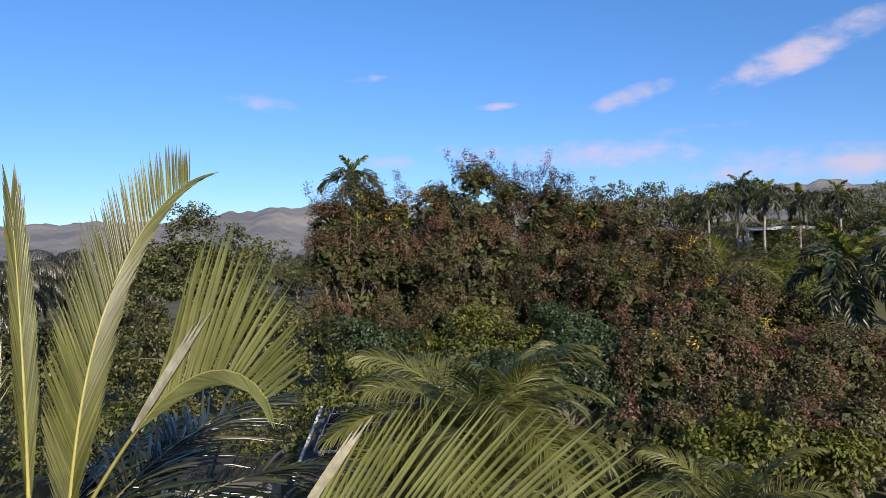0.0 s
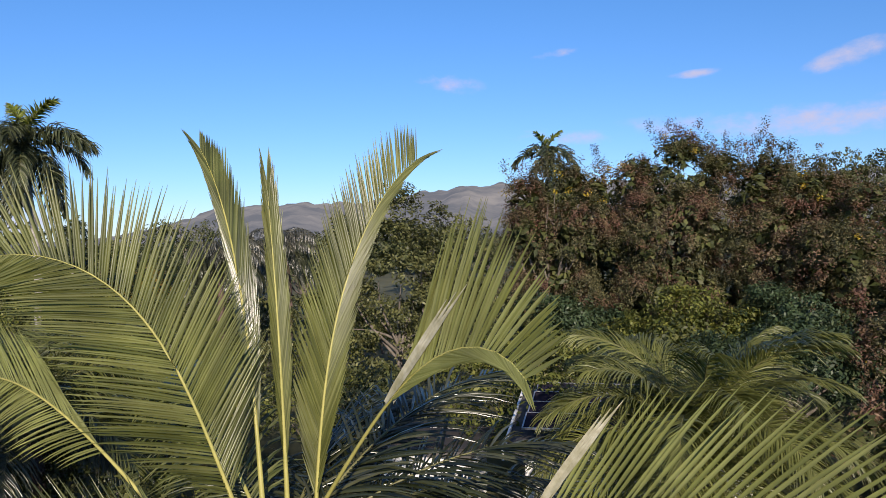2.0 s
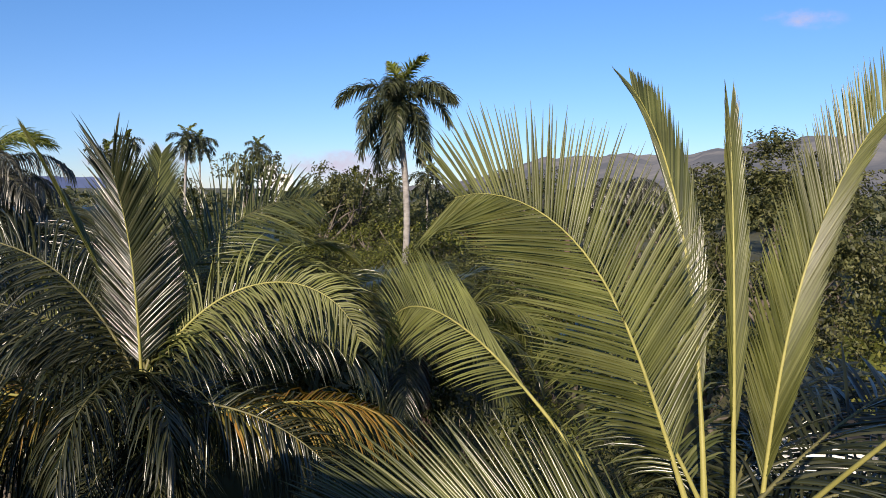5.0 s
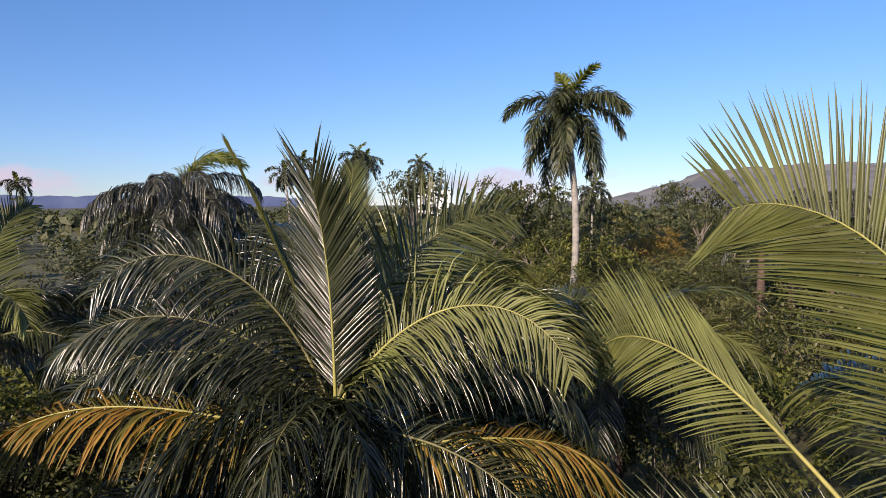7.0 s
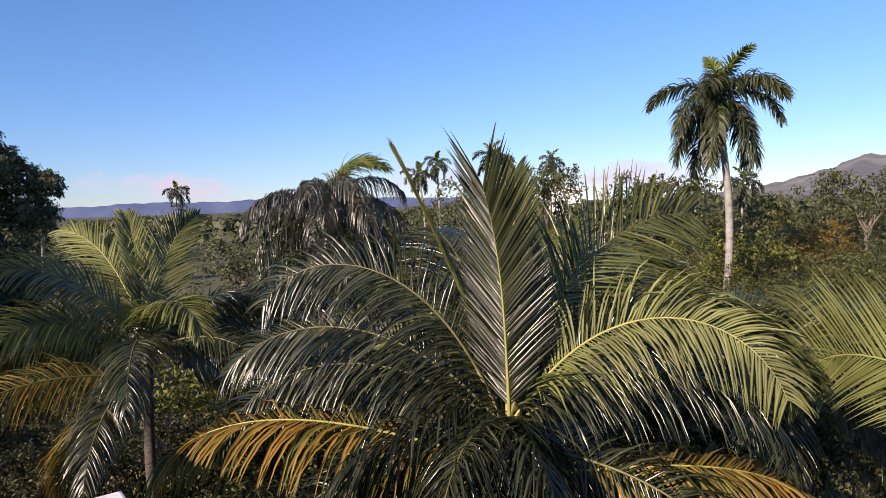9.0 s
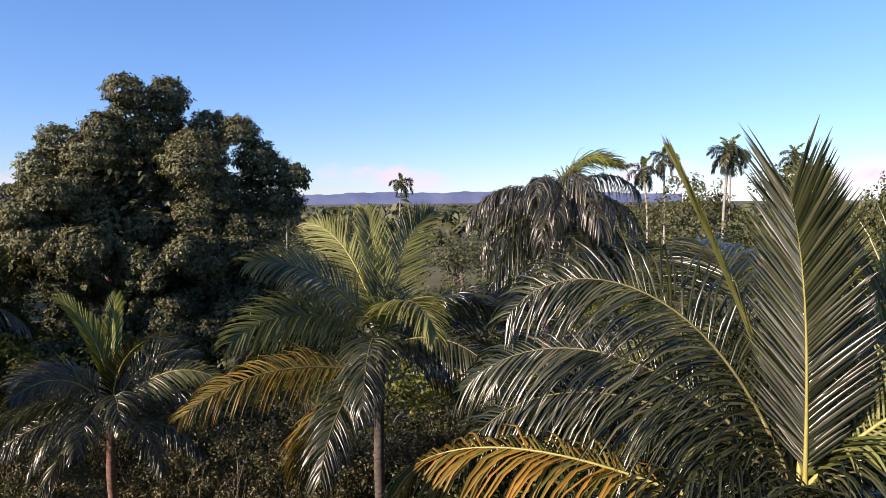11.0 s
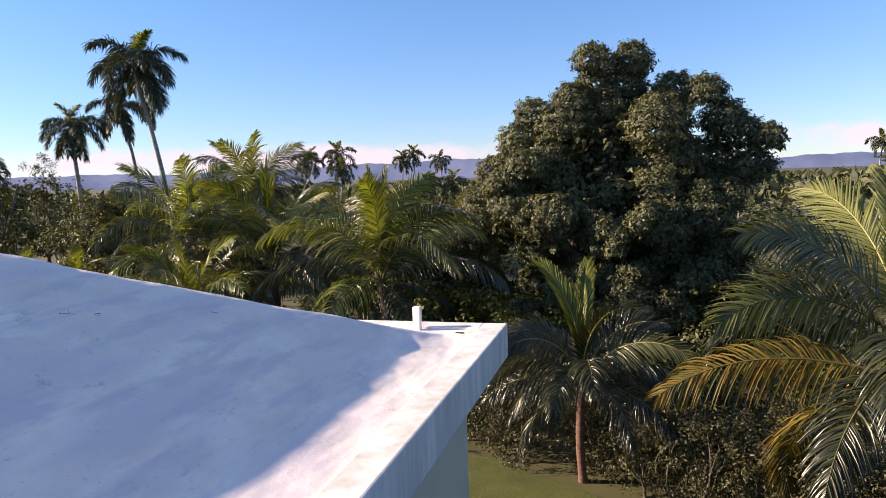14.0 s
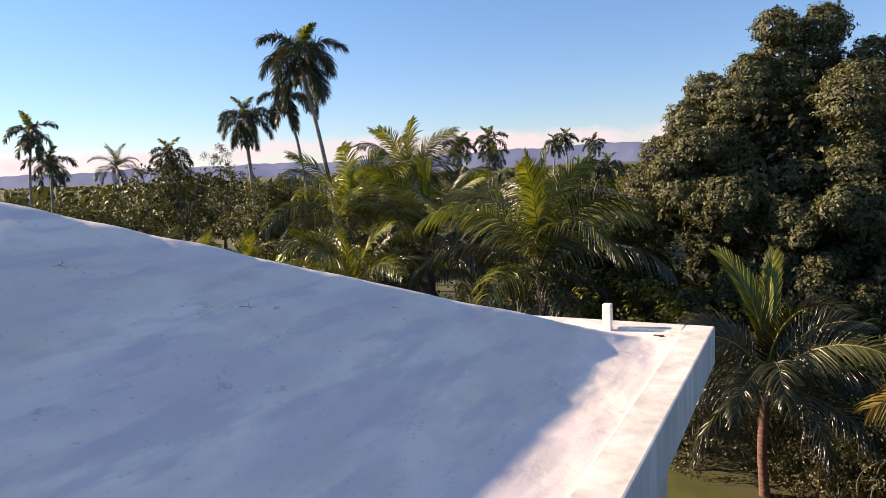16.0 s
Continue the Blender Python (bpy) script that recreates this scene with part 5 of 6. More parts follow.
for at, rows, mat, sd, n, text in [
        ((-26.0, 31.5, 0), [(0, 0, 8.7, 1.5, 1), (1.6, 0, 8.0, 1.6, 1), (-1.0, 0, 7.0, 1.8, 1), (0.6, 0, 5.0, 2.8, 1), (0.6, 0, 2.2, 3.2, 0.9)], LEAF_SHRUB, 46, 900, "dark green tree standing behind the rusty ones"),
        ((-20.5, 33.5, 0), [(0, 0, 8.4, 1.8, 1), (2.0, 0, 7.8, 1.8, 1), (-1.6, 0, 7.4, 1.8, 1), (0, 0, 5.0, 3.2, 1), (0, 0, 2.2, 3.4, 0.9)], LEAF_SHRUB, 47, 900, "dark green tree standing behind the rusty ones"),
        ((-14.5, 35.5, 0), [(0, 0, 8.0, 1.8, 1), (2.0, 0, 7.2, 1.8, 1), (-1.6, 0, 7.2, 1.8, 1), (0, 0, 4.6, 3.2, 1), (0, 0, 2.2, 3.4, 0.9)], LEAF_SHRUB, 48, 900, "dark green tree standing behind the rusty ones"),
        ((-21.9, 15.4, 0), [(0.2, 0, 7.4, 1.3, 1), (-1.6, 0, 6.0, 1.6, 1), (1.8, 0, 6.2, 1.7, 1), (0, 0, 4.6, 2.8, 1), (-2.6, 0, 3.4, 2.2, 1), (2.4, 0, 3, 2.4, 1), (0, 0, 1.8, 3.4, 0.7)], LEAF_GREY, 31, 1300, "olive green broadleaf tree with small sparse leaves"),
        ((-13.4, 22.6, 0), [(0, 0, 2.8, 1.8, 0.9), (-1.6, 0, 2.0, 1.8, 0.9), (1.6, 0, 2.0, 1.8, 0.9)], LEAF_FRESH, 32, 480, "leafy yellow green bush below taller trees"),
        ((-10.5, 23.2, 0), [(0, 0, 3.2, 1.6, 0.8), (1.5, 0, 2.2, 1.8, 0.8)], LEAF_TEAL, 33, 360, "bush with feathery blue green leaves"),
        ((-18.5, 21.1, 0), [(0, 0, 2.6, 1.8, 0.9), (1.4, 0, 1.8, 2.0, 0.9)], LEAF_TEAL, 34, 360, "bush with feathery blue green leaves"),
        ((-9.2, 20.0, 0), [(0, 0, 2.2, 1.8, 0.8), (-1.6, 0, 1.8, 1.8, 0.9), (1.8, 0, 1.4, 1.6, 0.9)], LEAF_TEAL, 35, 480, "bush with feathery blue green leaves"),
        ((-3.2, 16.2, 0), [(0, 0, 1.3, 1.5, 0.8), (1.5, 0, 1.0, 1.5, 0.8), (-1.5, 0, 1.0, 1.4, 0.8)], LEAF_FRESH, 36, 380, "yellow green bush below the rusty trees"),
        ((2.5, 20.6, 0), [(0, 0, 2.0, 1.8, 0.8), (1.8, 0, 1.6, 1.8, 0.8), (-1.8, 0, 1.2, 1.6, 0.8)], LEAF_SHRUB, 37, 420, "dark tangled bush below the rusty trees"),
        ((-22.2, -28.3, 0), [(0, 0, 4.4, 1.6, 1.1), (-1.4, 0, 3.4, 1.6, 1), (1.3, 0, 3.3, 1.6, 1), (0.3, 0, 1.6, 2.2, 1)], LEAF_FRESH, 38, 800, "yellow green leafy tree beside the great tree"),
        ((-16.0, -40.0, 0), [(0, 0, 4.0, 2.2, 0.8), (-1.6, 0, 3.2, 2.0, 1), (1.6, 0, 3.0, 2.0, 1), (0, 0, 1.6, 2.8, 0.9)], LEAF_GREY, 39, 650, "round olive green mango tree"),
        ((-11.3, -42.0, 0), [(0, 0, 5.2, 1.7, 1.0), (-1.3, 0, 3.9, 1.7, 1), (1.3, 0, 4.0, 1.6, 1), (0, 0, 1.9, 2.5, 0.9)], LEAF_GREY, 40, 900, "round olive green mango tree"),
        ((-7.1, -68.0, 0), [(0, 0, 7.4, 1.5, 1.2), (-0.6, 0, 5.0, 2.2, 1.1), (0.8, 0, 3.0, 2.6, 1)], LEAF_SHRUB, 41, 420, "narrow dark tree hung with vines"),
        ((-10.4, -61.0, 0), [(0, 0, 7.6, 1.9, 1.0), (-1.0, 0, 6.2, 1.8, 1), (1.2, 0, 5.4, 1.8, 1)], LEAF_SHRUB, 42, 70, "nearly bare tree with thin upright branches"),
        ((-7.9, 52.0, 1.0), [(0, 0, 2.8, 2.6, 0.7), (3, 0, 2.6, 2.6, 0.7), (-2.5, 0, 2.2, 2.2, 0.7), (5.4, 0, 2.4, 2.2, 0.7)], LEAF_FRESH, 43, 460, "broad bright green bush on the slope"),
        ((-3.0, 47.0, 1.0), [(0, 0, 2.4, 2.4, 0.7), (3, 0, 2.0, 2.4, 0.7), (-2.5, 0, 2.2, 2.2, 0.7)], LEAF_FRESH, 44, 380, "broad bright green bush on the slope"),
        ((-1.5, 55.0, 1.6), [(0, 0, 2.6, 2.6, 0.7), (3, 0, 2.6, 2.6, 0.7), (-3, 0, 2.4, 2.4, 0.7)], LEAF_FRESH, 45, 380, "broad bright green bush on the slope")]:
    broad_tree("broadleaf_tree" if rows[0][2] > 3 else "shrub", text, at, seen_lobes((0.87, 0.49), rows), mat, n, 38, 0.2 if 46 <= sd <= 48 else 0.15, 0.38, 0.12, 0.4, sd, twigs=14, dense=46 <= sd <= 48, reach=0.7)

# ---- royal palms ----
royal_palm("tall royal palm with a full drooping crown and pale trunk", (-40.6, 7.7, 11.6), size=1.06, count=18, seed=1, radius=0.19)
royal_palm("very tall royal palm with pale slender leaning trunk", (-14.3, -47.3, 13.8), size=0.84, count=17, seed=2, lean=(-1.6, 0.6), radius=0.13)
royal_palm("royal palm behind a taller one", (-14.5, -53.3, 12.0), size=0.62, count=13, seed=3, lean=(-0.6, 0.3), radius=0.11)
royal_palm("royal palm with a short drooping crown", (-11.4, -51.8, 10.6), size=0.6, count=16, seed=4, radius=0.13)
for k, (x, y, z, s) in enumerate([(-36, -74.9, 9.3, 1), (-38.8, -73.6, 9.8, 1), (-37.6, -70, 8.2, 0.8), (-50, -78.8, 9.4, 0.8), (-51, -78, 10.0, 0.8), (-56.6, -80.6, 9.4, 0.8), (-46.4, -63.3, 6.6, 0.9), (-44, -64, 6.4, 0.8),
                                  (-106.6, -50, 10.2, 1.1), (2.3, -66, 11.0, 0.95), (1.2, -66, 8.6, 0.9), (-7.2, -66, 9.0, 0.9), (-61, 16.1, 7.8, 0.9), (-71, 15.5, 7.2, 0.9), (-81.8, 14.2, 7.8, 1), (-92.4, -2.4, 12.2, 1.1),
                                  (-102, 5.2, 12.2, 1.1), (-67.6, -9.9, 9.6, 1.0), (-67.7, -8.3, 10.6, 0.9), (-55.8, -3.5, 10.2, 0.95), (-63.7, -45, 6.6, 0.9), (-64.8, -43.5, 6.6, 0.9), (-30, 36.3, 11.9, 0.95),
                                  (-11.5, 66, 10.6, 1), (-9, 67.6, 12, 1.1), (-6.6, 66, 11.2, 1), (-4, 68, 10.8, 1), (-1, 70, 11, 1), (-0.9, 29.6, 5.8, 1.25), (2.2, 29.1, 6.0, 1.2)]):
    royal_palm("slender royal palm standing far off above the trees", (x, y, z), float(ground_height(np.array(x), np.array(y))), s * (0.52 if -70 < x < -54 and -12 < y < 0 else 0.8 if k == 22 else 0.66), 13, k + 10, True, radius=0.1)

# ---- undergrowth and woods ----
def shrub_prototype(label, mat, seed, size, at):
    rng = np.random.default_rng(seed)
    lobes = [(rng.uniform(-0.9, 0.9), rng.uniform(-0.9, 0.9), rng.uniform(0.6, 1.3), r, r, r * 0.9) for r in rng.uniform(0.7, 1.1, 4)]
    bush = thing("shrub", label, "shrub", at, "undergrowth")
    v, f, _ = leaf_cloud(billow(lobes, 4, seed, 0.36), 96, 22, size * 0.8, 0.27, seed)
    part("foliage", mesh("foliage", v, f, mat), None, bush)
    rng2 = np.random.default_rng(seed + 5)
    lv, lf = limbs(rng2.uniform((-0.9, -0.9, 0.7), (0.9, 0.9, 1.6), (6, 3)), (0, 0, 0.4), (0, 0, -0.1), 0.05, seed)
    part("stem", mesh("stem", lv, lf, BARK, True), None, bush)
    return bush


KINDS = [shrub_prototype("dense dark green shrub in the thicket", LEAF_SHRUB, 51, 0.13, (-12.0, -7.6, 0)),
         shrub_prototype("olive green shrub in the thicket", LEAF_GREY, 52, 0.12, (-15.0, 0.5, 0)),
         shrub_prototype("yellow green leafy shrub in the thicket", LEAF_FRESH, 53, 0.13, (-16.5, 4.5, 0)),
         shrub_prototype("dark leafy shrub with broad leaves", LEAF_SHRUB, 54, 0.16, (-20.5, -7.0, 0))]
rng = random.Random(77)
placed = 0
while placed < 78:
    x, y = rng.uniform(-46, 4), rng.uniform(-48, 27)
    reach = math.hypot(x + 4, y + 4)
    f, b = (Vector((x, y, 0)) - EAVE).dot(F), (Vector((x, y, 0)) - EAVE).dot(B)
    if reach < 8 or reach > 44 or b > -3.2 and f > -1.5 or (-18.6 < x < -8 and -26 < y < -11) or (y < -30 and x > -8.5) or (x > -12 and y > 12):
        continue
    if rng.random() > 1.25 - reach / 50:
        continue
    size = rng.uniform(0.85, 1.5) * (0.85 + 0.014 * reach)
    copy_thing(KINDS[(0, 1, 0, 3, 2, 1, 3)[placed % 7]], pose(x, y, 0, 0, 0, rng.uniform(0, 360))).scale = (size, size, size * rng.uniform(0.85, 1.25))
    placed += 1
# dark growth under the big tree
for k, (x, y, size) in enumerate([(-27, -21, 1.6), (-29, -22.8, 1.7), (-25.6, -18.6, 1.5), (-30.4, -19.4, 1.6), (-32.5, -22.4, 1.7), (-35, -25.4, 1.6), (-24.2, -22.4, 1.4), (-23.0, -19.4, 1.3)]):
    copy_thing(KINDS[(3, 1)[k % 2]], pose(x, y, 0, 0, 0, 67 * k)).scale = (size, size, size * 0.95)


def far_tree(label, mat, seed, at, size=0.22):
    rng = np.random.default_rng(seed)
    lobes = [(*rng.uniform(-1.8, 1.8, 2), rng.uniform(2.6, 4.6), r, r, r * 0.8) for r in rng.uniform(1.3, 2.0, 6)]
    return broad_tree("broadleaf_tree", label, at, lobes, mat, 170, 22, size, 0.46, 0.16, 0.5, seed, "trees of the plain", twigs=7)


FAR_KINDS = [far_tree("dark green tree standing on the plain", LEAF_SHRUB, 61, (-48, -14, 0)), far_tree("olive tree standing on the plain", LEAF_FAR, 62, (-52, 24, 0)),
             far_tree("grey green tree standing on the plain", LEAF_GREY, 63, (-45, -38, 0))]
placed = 0
while placed < 90:
    a, r = radians(rng.uniform(80, 285)), 44 + 90 * rng.random() ** 1.5
    x, y = -6 + r * math.cos(a), -4 + r * math.sin(a)
    if -112 < math.degrees(math.atan2(y + 5, x + 6)) < -90 and r < 60 or y > 34 and -14 < x < 10:
        continue
    z = float(ground_height(np.array(x), np.array(y)))
    size = rng.uniform(0.75, 1.12) * (1.15 if y > 20 else 1.0)
    copy_thing(FAR_KINDS[placed % 3], pose(x, y, z, 0, 0, rng.uniform(0, 360))).scale = (size * 1.2, size * 1.2, size * rng.uniform(0.8, 1.1))
    placed += 1
for k in range(34):
    a, r = radians(rng.uniform(214, 266)), rng.uniform(46, 92)
    x, y = -6 + r * math.cos(a), -6 + r * math.sin(a)
    if -13.5 < x < -7.5 and y > -58:
        continue
    size = rng.uniform(0.85, 1.1)
    copy_thing(FAR_KINDS[k % 3], pose(x, y, 0, 0, 0, rng.uniform(0, 360))).scale = (size * 1.15, size * 1.15, size)
for k, (x, y, size) in enumerate([(-7.8, -56, 1.35), (-4.6, -53, 1.02), (-11.0, -56.5, 1.15), (-14.5, -58, 1.05), (-1.6, -55, 1.0)]):
    copy_thing(FAR_KINDS[(0, 2, 1)[k % 3]], pose(x, y, 0, 0, 0, 50 * k)).scale = (size * 0.9, size * 0.9, size)
rng3 = np.random.default_rng(9)
a, r = np.radians(rng3.uniform(75, 290, 3000)), 110 + 900 * rng3.random(3000) ** 1.6
wx, wy = r * np.cos(a), r * np.sin(a)
w = rng3.uniform(2.5, 5.5, 3000)
v, f, _ = leaf_cloud(np.stack([wx, wy, ground_height(wx, wy) + rng3.uniform(0.5, 3.2, 3000), w, w, w * 0.7], 1), 10500, 8, 2.0, 1.7, 9)
woods = new("far_woods", mesh("far_woods", v, f, LEAF_FAR))
tagged(woods, "distant woods spread over the plain", "woods", kind="stuff")

# trees on the knoll
for k, (x, y, top) in enumerate([(-19.5, 66, 12.6), (-16.5, 67, 13.2), (-13.5, 68, 12.4), (-22, 67, 11.4), (-10.5, 78, 13.6), (-7.8, 79, 14.0), (-3, 82, 12.0), (2, 80, 12.5), (5, 70, 11), (8, 62, 9.5), (-26, 68, 10), (4, 50, 7.5), (-12, 90, 14.2), (-6, 92, 14.0), (0, 92, 13.6), (5, 88, 13.2), (10, 84, 12.6), (-18, 84, 13.4), (9, 72, 11.8), (1, 76, 12.2),
                                 (-57, 6, 8.2), (-72.3, 1.7, 9.6), (-62.4, -5.6, 9.2), (-65.5, -4.5, 8.0), (-58, 9, 8.2), (-59, 21.5, 7.8), (-64, 19.5, 7.2), (-70, 30, 8.4)]):
    z = float(ground_height(np.array(x), np.array(y)))
    size = (top - z) / 5.6
    copy_thing(FAR_KINDS[k % 3], pose(x, y, z, 0, 0, 40 * k)).scale = (size * 0.8, size * 0.8, size)

# the growth that covers the plain behind the palms
grow = random.Random(31)


def scrub_prototype(label, mat, seed, at):
    rng = np.random.default_rng(seed)
    lobes = [(*rng.uniform(-0.9, 0.9, 2), rng.uniform(0.5, 1.4), r, r, r * 0.85) for r in rng.uniform(0.5, 0.95, 6)]
    bush = thing("shrub", label, "shrub", at, "undergrowth")
    v, f, _ = leaf_cloud(billow(lobes, 5, seed, 0.34), 190, 24, 0.062, 0.2, seed, inner=0.1)
    part("foliage", mesh("foliage", v, f, mat), None, bush)
    lv, lf = limbs(rng.uniform((-0.9, -0.9, 0.7), (0.9, 0.9, 1.5), (6, 3)), (0, 0, 0.4), (0, 0, -0.1), 0.05, seed)
    part("stem", mesh("stem", lv, lf, BARK, True), None, bush)
    return bush


SCRUB = [scrub_prototype("dark green bush of the overgrown plain", LEAF_SHRUB, 91, (-30.0, 3.0, 0)), scrub_prototype("olive bush of the overgrown plain", LEAF_GREY, 92, (-33.0, 9.0, 0)),
         scrub_prototype("yellow green bush of the overgrown plain", LEAF_FRESH, 93, (-36.0, 1.0, 0))]
scrub_prototype("orange brown flowering bush on the plain", FROND_YELLOW, 94, (-50.3, 16.9, 1.6)).scale = (1.7, 1.7, 1.7)
for k in range(84):
    a, r = radians(grow.uniform(146, 190)), grow.uniform(23, 50)
    x, y = -6 + r * math.cos(a), -4 + r * math.sin(a)
    if math.hypot(x + 22, y - 15) < 4:
        continue
    size = grow.uniform(0.8, 1.75) * (0.9 + 0.008 * r)
    copy_thing(SCRUB[(1, 0, 2, 1, 0)[k % 5]], pose(x, y, 0, 0, 0, 77 * k)).scale = (size * 1.25, size * 1.25, size * grow.uniform(0.7, 1.2))
for k in range(46):
    a, r = radians(grow.uniform(148, 188)), grow.uniform(48, 100)
    x, y = -6 + r * math.cos(a), -4 + r * math.sin(a)
    size = grow.uniform(0.72, 1.0)
    copy_thing(FAR_KINDS[(1, 2, 0, 1)[k % 4]], pose(x, y, float(ground_height(np.array(x), np.array(y))) - 0.8, 0, 0, 61 * k)).scale = (size * 1.35, size * 1.35, size)

# bushes on the slope below the hillside house, and trees by the path
for k in range(46):
    x, y = rng.uniform(-20, 10), rng.uniform(58, 72.5) if k < 28 else rng.uniform(78, 88)
    size = rng.uniform(1.3, 1.9)
    copy_thing(KINDS[(2, 1, 2, 0)[k % 4]], pose(x, y, float(ground_height(np.array(x), np.array(y))) - 0.2, 0, 0, 50 * k)).scale = (size * 1.4, size * 1.2, size * 0.8)
for k, (x, y, size) in enumerate([(-5, -47, 0.75), (-3.5, -52, 0.85), (-7.5, -58, 0.95), (-14, -57, 1.0), (-2, -43, 0.7), (-1, -58, 0.9), (-17, -62, 1.05), (2, -50, 0.8), (-20, 70, 1.0), (-14, 71, 0.8), (-1, 74, 0.9), (3, 73, 0.8), (7, 68, 0.9), (-11.5, 74.5, 0.7)]):
    copy_thing(FAR_KINDS[k % 3], pose(x, y, float(ground_height(np.array(x), np.array(y))), 0, 0, 70 * k)).scale = (size * 1.15, size * 1.15, size)

# hedge at the edge of the lawn
def hedge_shrub(x, y, seed, height=1.0):
    hedge = thing("hedge_shrub", "tall dark croton shrub in the garden hedge", "hedge", (x, y, 0), "hedge along the lawn")
    r = np.random.default_rng(seed)
    lobes = [(r.uniform(-0.3, 0.3), r.uniform(-0.4, 0.4), 0.35 + 0.36 * q * height, 0.52, 0.62, 0.5) for q in range(5)]
    v, fc, _ = leaf_cloud(lobes, 110, 40, 0.075, 0.26, seed, aspect=0.42)
    part("foliage", mesh("foliage", v, fc, LEAF_HEDGE), None, hedge)
    lv, lf = limbs(r.uniform((-0.5, -0.5, 1.2), (0.5, 0.5, 2.3 * height), (7, 3)), (0, 0, 0.25), (0, 0, -0.1), 0.035, seed)
    part("stem", mesh("stem", lv, lf, BARK, True), None, hedge)


for k in range(16):
    y = -23.5 + 0.73 * k
    hedge_shrub(max(-16.75 - 0.19 * (y + 19.5), -17.9) + 0.2 * math.sin(k * 2.1) - (0.75 if abs(y + 16.9) < 0.9 else 0.0), y, 100 + k)
for k in range(16):
    f = k / 15
    hedge_shrub(-18.1 - 4.6 * f + 0.3 * math.sin(k * 2.7), -12.0 + 4.0 * f, 120 + k, 0.9 + 0.25 * math.sin(k * 1.9))
for k in range(9):
    hedge_shrub(-18.9 - 0.5 * math.sin(k * 1.3), -21.5 + 1.2 * k, 140 + k, 1.2)
# sunlit shrubs between the hedge and the great tree
for k, (x, y, size) in enumerate([(-19.6, -24.0, 1.7), (-21.4, -25.6, 2.1), (-20.6, -21.8, 1.5), (-22.0, -23.2, 1.7), (-21.6, -12.2, 1.3), (-23.6, -10.6, 1.4), (-20.6, -14.6, 1.2)]):
    copy_thing(KINDS[(2, 1)[k % 2]], pose(x, y, 0, 0, 0, 83 * k)).scale = (size, size, size)


# ---- neighbouring buildings ----
SOLAR = rough_material("solar_glass", (0.016, 0.014, 0.022), (0.03, 0.026, 0.038), 2, 0.6, 0.0)
SOLAR.node_tree.nodes["Principled BSDF"].inputs["Specular IOR Level"].default_value = 0.0
FRAME = rough_material("aluminium_frame", (0.4, 0.4, 0.42), (0.5, 0.5, 0.52), 3, 0.4, 0.05, metallic=0.6)
DARK = rough_material("near_black", (0.02, 0.018, 0.016), (0.035, 0.03, 0.028), 2, 0.8, 0.1)
ROOF_GREY = rough_material("grey_roof_felt", (0.05, 0.046, 0.045), (0.09, 0.085, 0.08), 2.5, 0.9, 0.2)
TIN = rough_material("white_tin_roof", (0.62, 0.62, 0.62), (0.75, 0.75, 0.74), 1.5, 0.5, 0.1)

low = thing("low_house", "low white house with solar panels on its roof", "house", (-13.75, 13.0, 0), turn=32)
bm = bmesh.new()
box(bm, (0.3, -4.2, 0), (5.0, -0.3, 2.0))
part("wall", bm, WHITE_PAINT, low)
bm = bmesh.new()
box(bm, (-0.1, -4.6, 0), (5.3, 0.1, 0.14), 0.01)
slab = part("roof", bm, ROOF_GREY, low, "grey sloping roof slab")
slab.matrix_basis = pose(0, 0, 2.36, 5, 0, 0)
bm = bmesh.new()
box(bm, (-0.16, -4.6, -0.06), (-0.102, 0.1, 0.2), 0.01)
part("barge_board", bm, WHITE_PAINT, slab, "white painted barge board")
for c in range(3):
    for r in range(4):
        panel = thing("solar_panel", "dark blue solar panel with a pale frame", "solar panel", (0, 0, 0), "solar panels on the low house")
        panel.matrix_basis = low.matrix_basis @ pose(0.25 + 1.66 * c, -1.12 - 1.06 * r, 2.36, 5, 0, 0) @ pose(0, 0, 0.07 + 0.093 * -(-1.12 - 1.06 * r) * 0 + 0.07)
        bm = bmesh.new()
        box(bm, (0.03, 0.03, 0.03), (1.6, 0.97, 0.05))
        part("glass", bm, SOLAR, panel)
        bm = bmesh.new()
        for lo, hi in (((0, 0, 0.015), (1.63, 0.03, 0.06)), ((0, 0.97, 0.015), (1.63, 1.0, 0.06)), ((0, 0.031, 0.015), (0.03, 0.969, 0.06)), ((1.6, 0.031, 0.015), (1.63, 0.969, 0.06))):
            box(bm, lo, hi)
        part("frame", bm, FRAME, panel)

shed = thing("garden_shed", "small white shed with a dark sloping roof below the palm", "shed", (-15.3, 8.6, 0), turn=25)
bm = bmesh.new()
box(bm, (0.1, 0.1, 0), (2.4, 1.9, 1.45))
part("wall", bm, WHITE_PAINT, shed)
bm = bmesh.new()
box(bm, (-0.1, -0.1, 1.452), (2.6, 2.1, 1.62), 0.01)
part("roof", bm, ROOF_GREY, shed)
bm = bmesh.new()
box(bm, (0.0, 0.05, 1.624), (2.5, 2.05, 1.66), 0.01)
part("roof_felt", bm, DARK, shed)

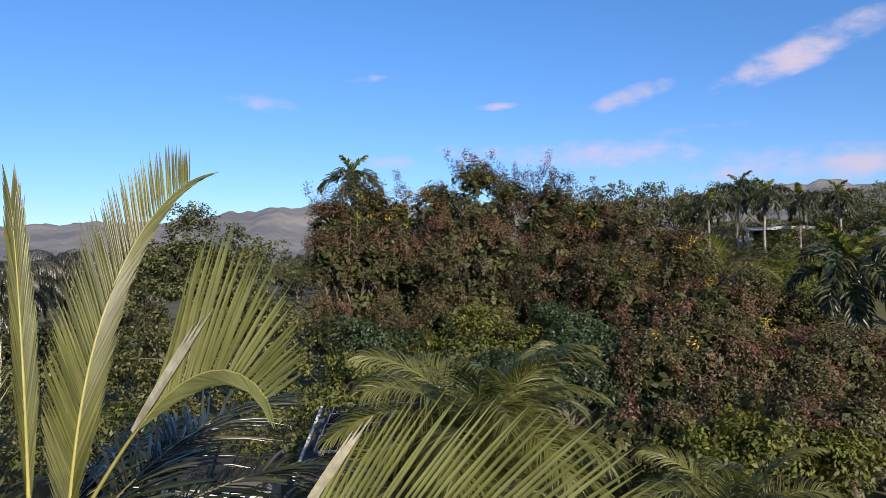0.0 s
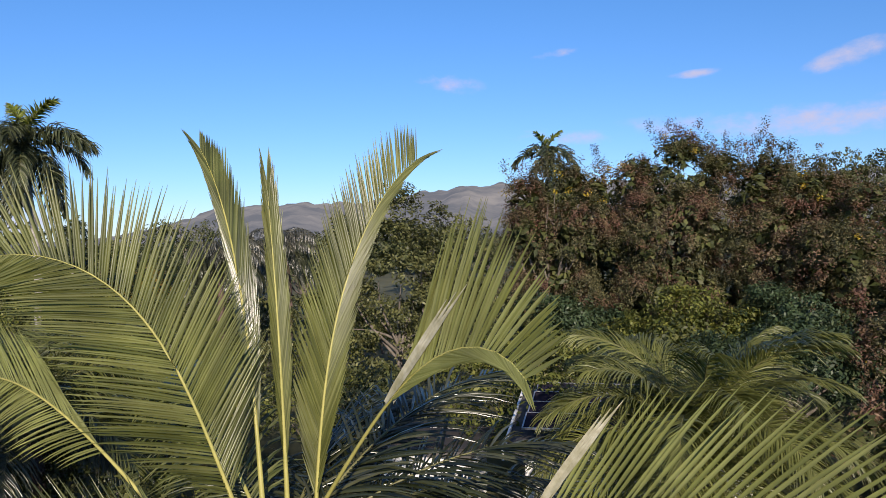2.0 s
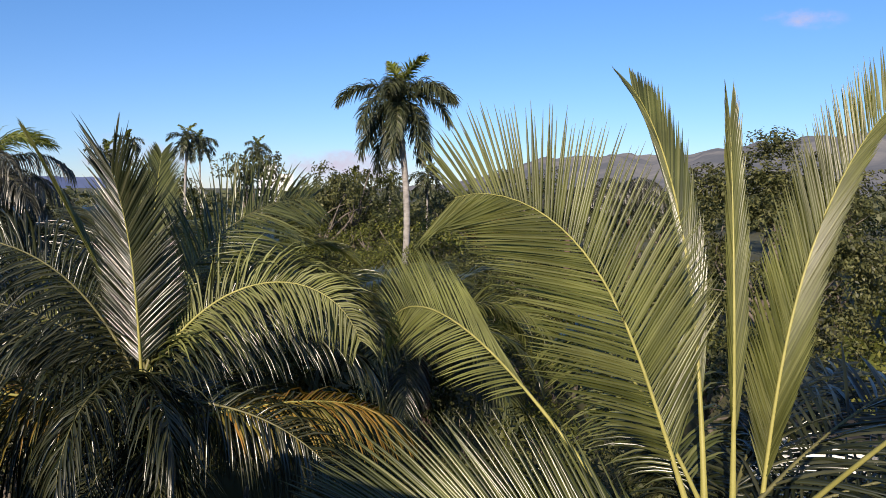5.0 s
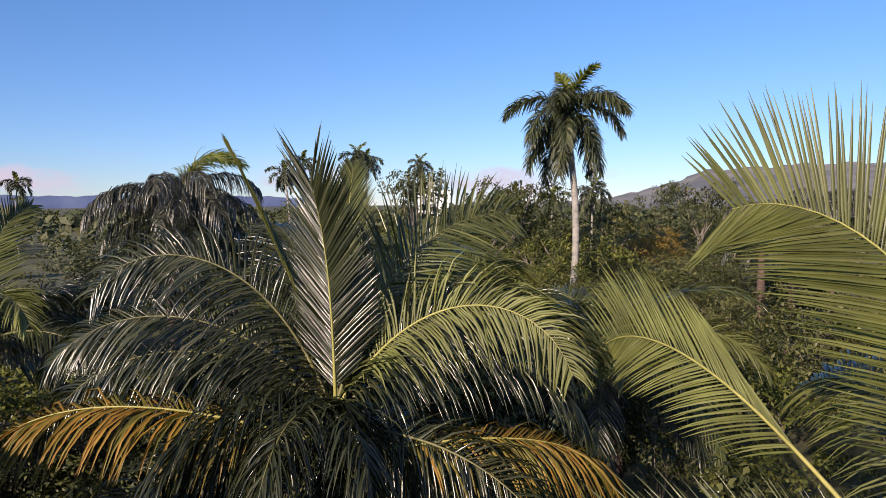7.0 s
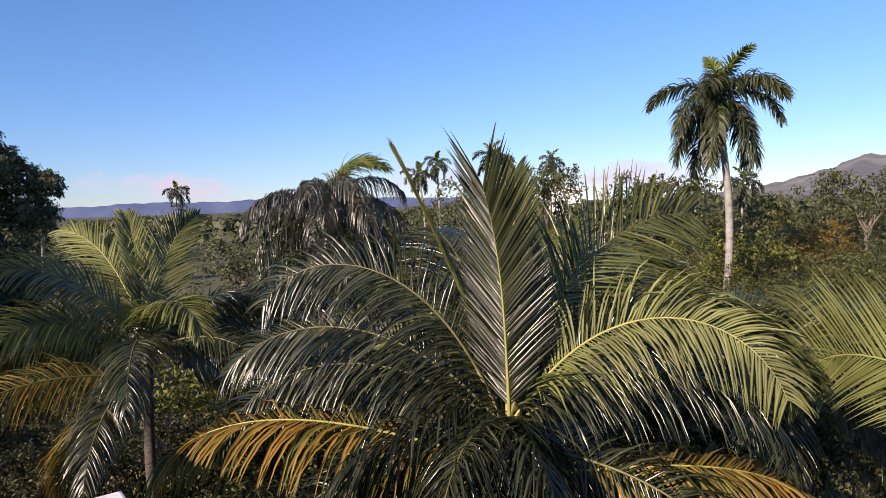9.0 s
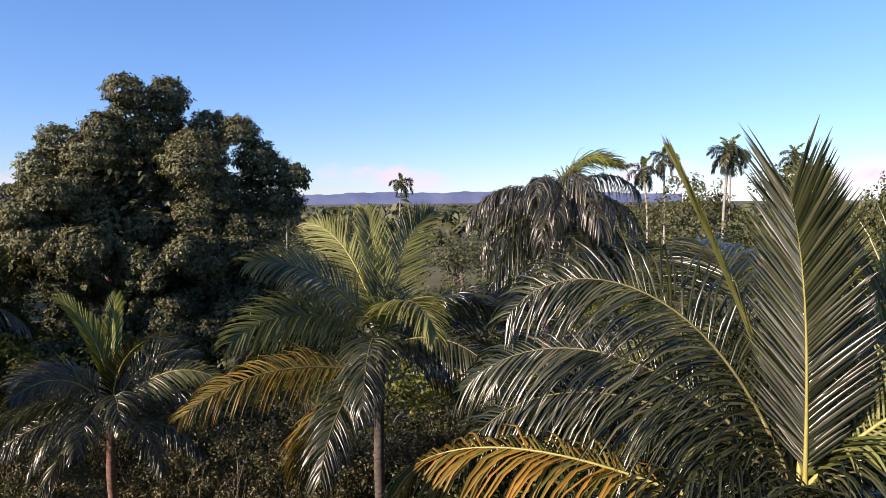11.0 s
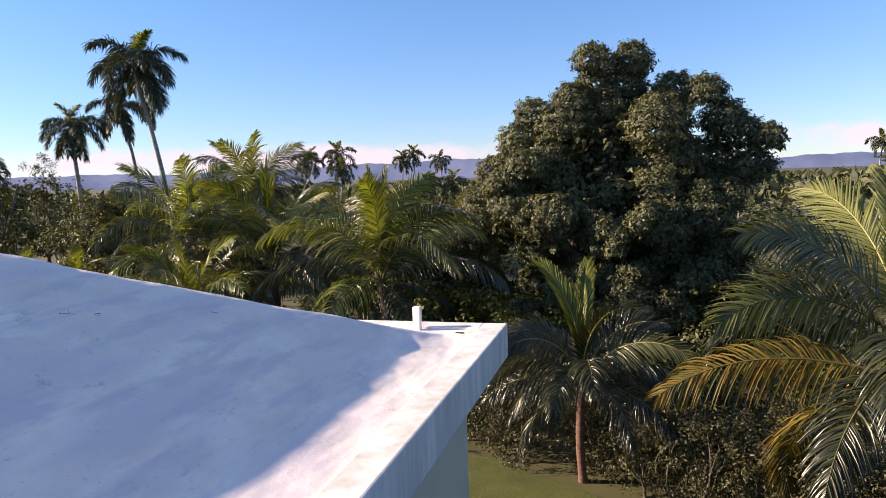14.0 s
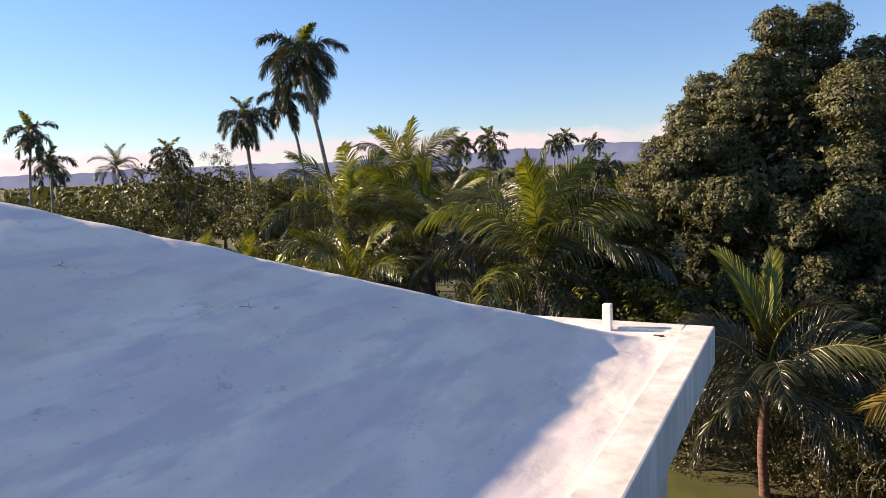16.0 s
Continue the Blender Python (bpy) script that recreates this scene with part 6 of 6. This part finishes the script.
far_house = thing("hillside_house", "distant house with a white roof and dark veranda", "house", (-8.4, 73.5, 6.2), turn=-8)
# the shade under the veranda is put into the walls' near-black colour
bm = bmesh.new()
box(bm, (0, 0, -1), (4.4, 4.0, 1.9))
part("wall", bm, DARK, far_house, "walls coloured near black to stand for veranda shade")
bm = bmesh.new()
box(bm, (-0.6, -1.2, 1.902), (4.8, 4.4, 2.2), 0.02)
part("roof", bm, TIN, far_house)
for k in range(4):
    bm = bmesh.new()
    box(bm, (-0.4 + 1.55 * k, -1.1, -1), (-0.2 + 1.55 * k, -0.9, 1.9))
    part("column", bm, WHITE_PAINT, far_house)

block = thing("white_building", "far white rendered building with stepped flat roofs", "building", (-300, 22.5, -2), turn=95)
for lo, hi in (((0, 0, 0), (6.5, 6, 18.6)), ((6.52, 0.5, 0), (13.5, 6, 14.2))):
    bm = bmesh.new()
    box(bm, lo, hi, 0.05)
    part("wall", bm, WHITE_PAINT, block)
for x, z in ((9, 11.5), (11.5, 11.5), (2, 15), (4.4, 15)):
    bm = bmesh.new()
    box(bm, (x - 0.5, -0.06 if x < 6 else 0.44, z), (x + 0.5, 0.2 if x < 6 else 0.7, z + 1.2))
    part("window", bm, DARK, block)

# ---- small things by the lawn ----
EARTH = rough_material("bare_earth", (0.2, 0.12, 0.07), (0.32, 0.21, 0.13), 0.8, 0.95, 0.6, 12)
px, py = np.meshgrid(np.linspace(-1, 1, 9), np.linspace(0, 1, 20), indexing="ij")
path = new("path", mesh("path", np.stack([-10.3 + 1.6 * px - 1.2 * py + 0.5 * np.sin(py * 5), -44 - 9 * py, 0.04 + 0.02 * np.sin(px * 3 + py * 9)], -1).reshape(-1, 3),
                        np.stack([np.arange(180).reshape(9, 20)[:-1, :-1], np.arange(180).reshape(9, 20)[1:, :-1], np.arange(180).reshape(9, 20)[1:, 1:], np.arange(180).reshape(9, 20)[:-1, 1:]], -1).reshape(-1, 4), EARTH, True))
tagged(path, "bare brown earth path between trees", "path", kind="structure")
stake = thing("sapling", "thin pale sapling with a few leaves beside the hedge", "sapling", (-19.2, -14.9, 0))
z = np.linspace(0, 2.7, 14)
v, q = tube(np.stack([0.05 * np.sin(z * 2.3), 0.06 * np.sin(z * 1.7 + 1), z], 1), np.linspace(0.03, 0.012, 14), 7)
part("stem", mesh("stem", v, q, TRUNK_ROYAL, True), None, stake)
v, f, _ = leaf_cloud([(0, 0, 2.9, 0.5, 0.5, 0.35)], 22, 16, 0.12, 0.22, 5)
part("foliage", mesh("foliage", v, f, LEAF_GREY), None, stake)
post = thing("garden_post", "short white painted post behind the hedge", "post", (-20.6, -15.0, 0))
bm = bmesh.new()
bmesh.ops.create_cone(bm, cap_ends=True, segments=14, radius1=0.05, radius2=0.05, depth=1.9, matrix=pose(0, 0, 0.95))
part("pole", bm, PIPE, post, "", True)

# ---- twigs blown onto the hip roof ----
TWIG = rough_material("dry_twig", (0.16, 0.135, 0.12), (0.26, 0.22, 0.2), 8, 0.9, 0.2)
for k, (f, b, length, turn) in enumerate([(3.35, 2.52, 0.09, 40), (2.79, 1.9, 0.09, 170), (2.66, 1.83, 0.05, 20), (1.98, 1.54, 0.04, 95)]):
    h = float(roof_height(b, f)) + 0.012
    at = house_space(f, b, h)
    twig = thing("twig", "small dry brown twig lying on the white roof", "twig", at, "twigs on the roof")
    twig.matrix_basis = pose(*at, 0, 0, math.degrees(math.atan2(F.y, F.x))) @ pose(0, 0, 0, -24.6, 0, 0) @ pose(0, 0, 0, 0, 0, turn)
    q = np.linspace(0, 1, 7)
    v, fc = tube(np.stack([length * (q - 0.5), 0.012 * np.sin(q * 5 + k), 0 * q], 1), 0.0018 * (1.2 - 0.8 * q), 5)
    part("stem", mesh("stem", v, fc, TWIG, True), None, twig)
    v, fc = tube(np.stack([length * (0.1 + 0.2 * q), 0.05 * length / 0.1 * q, 0.004 * q], 1), 0.0014 * (1.1 - 0.8 * q), 5)
    part("side_shoot", mesh("side_shoot", v, fc, TWIG, True), None, twig)
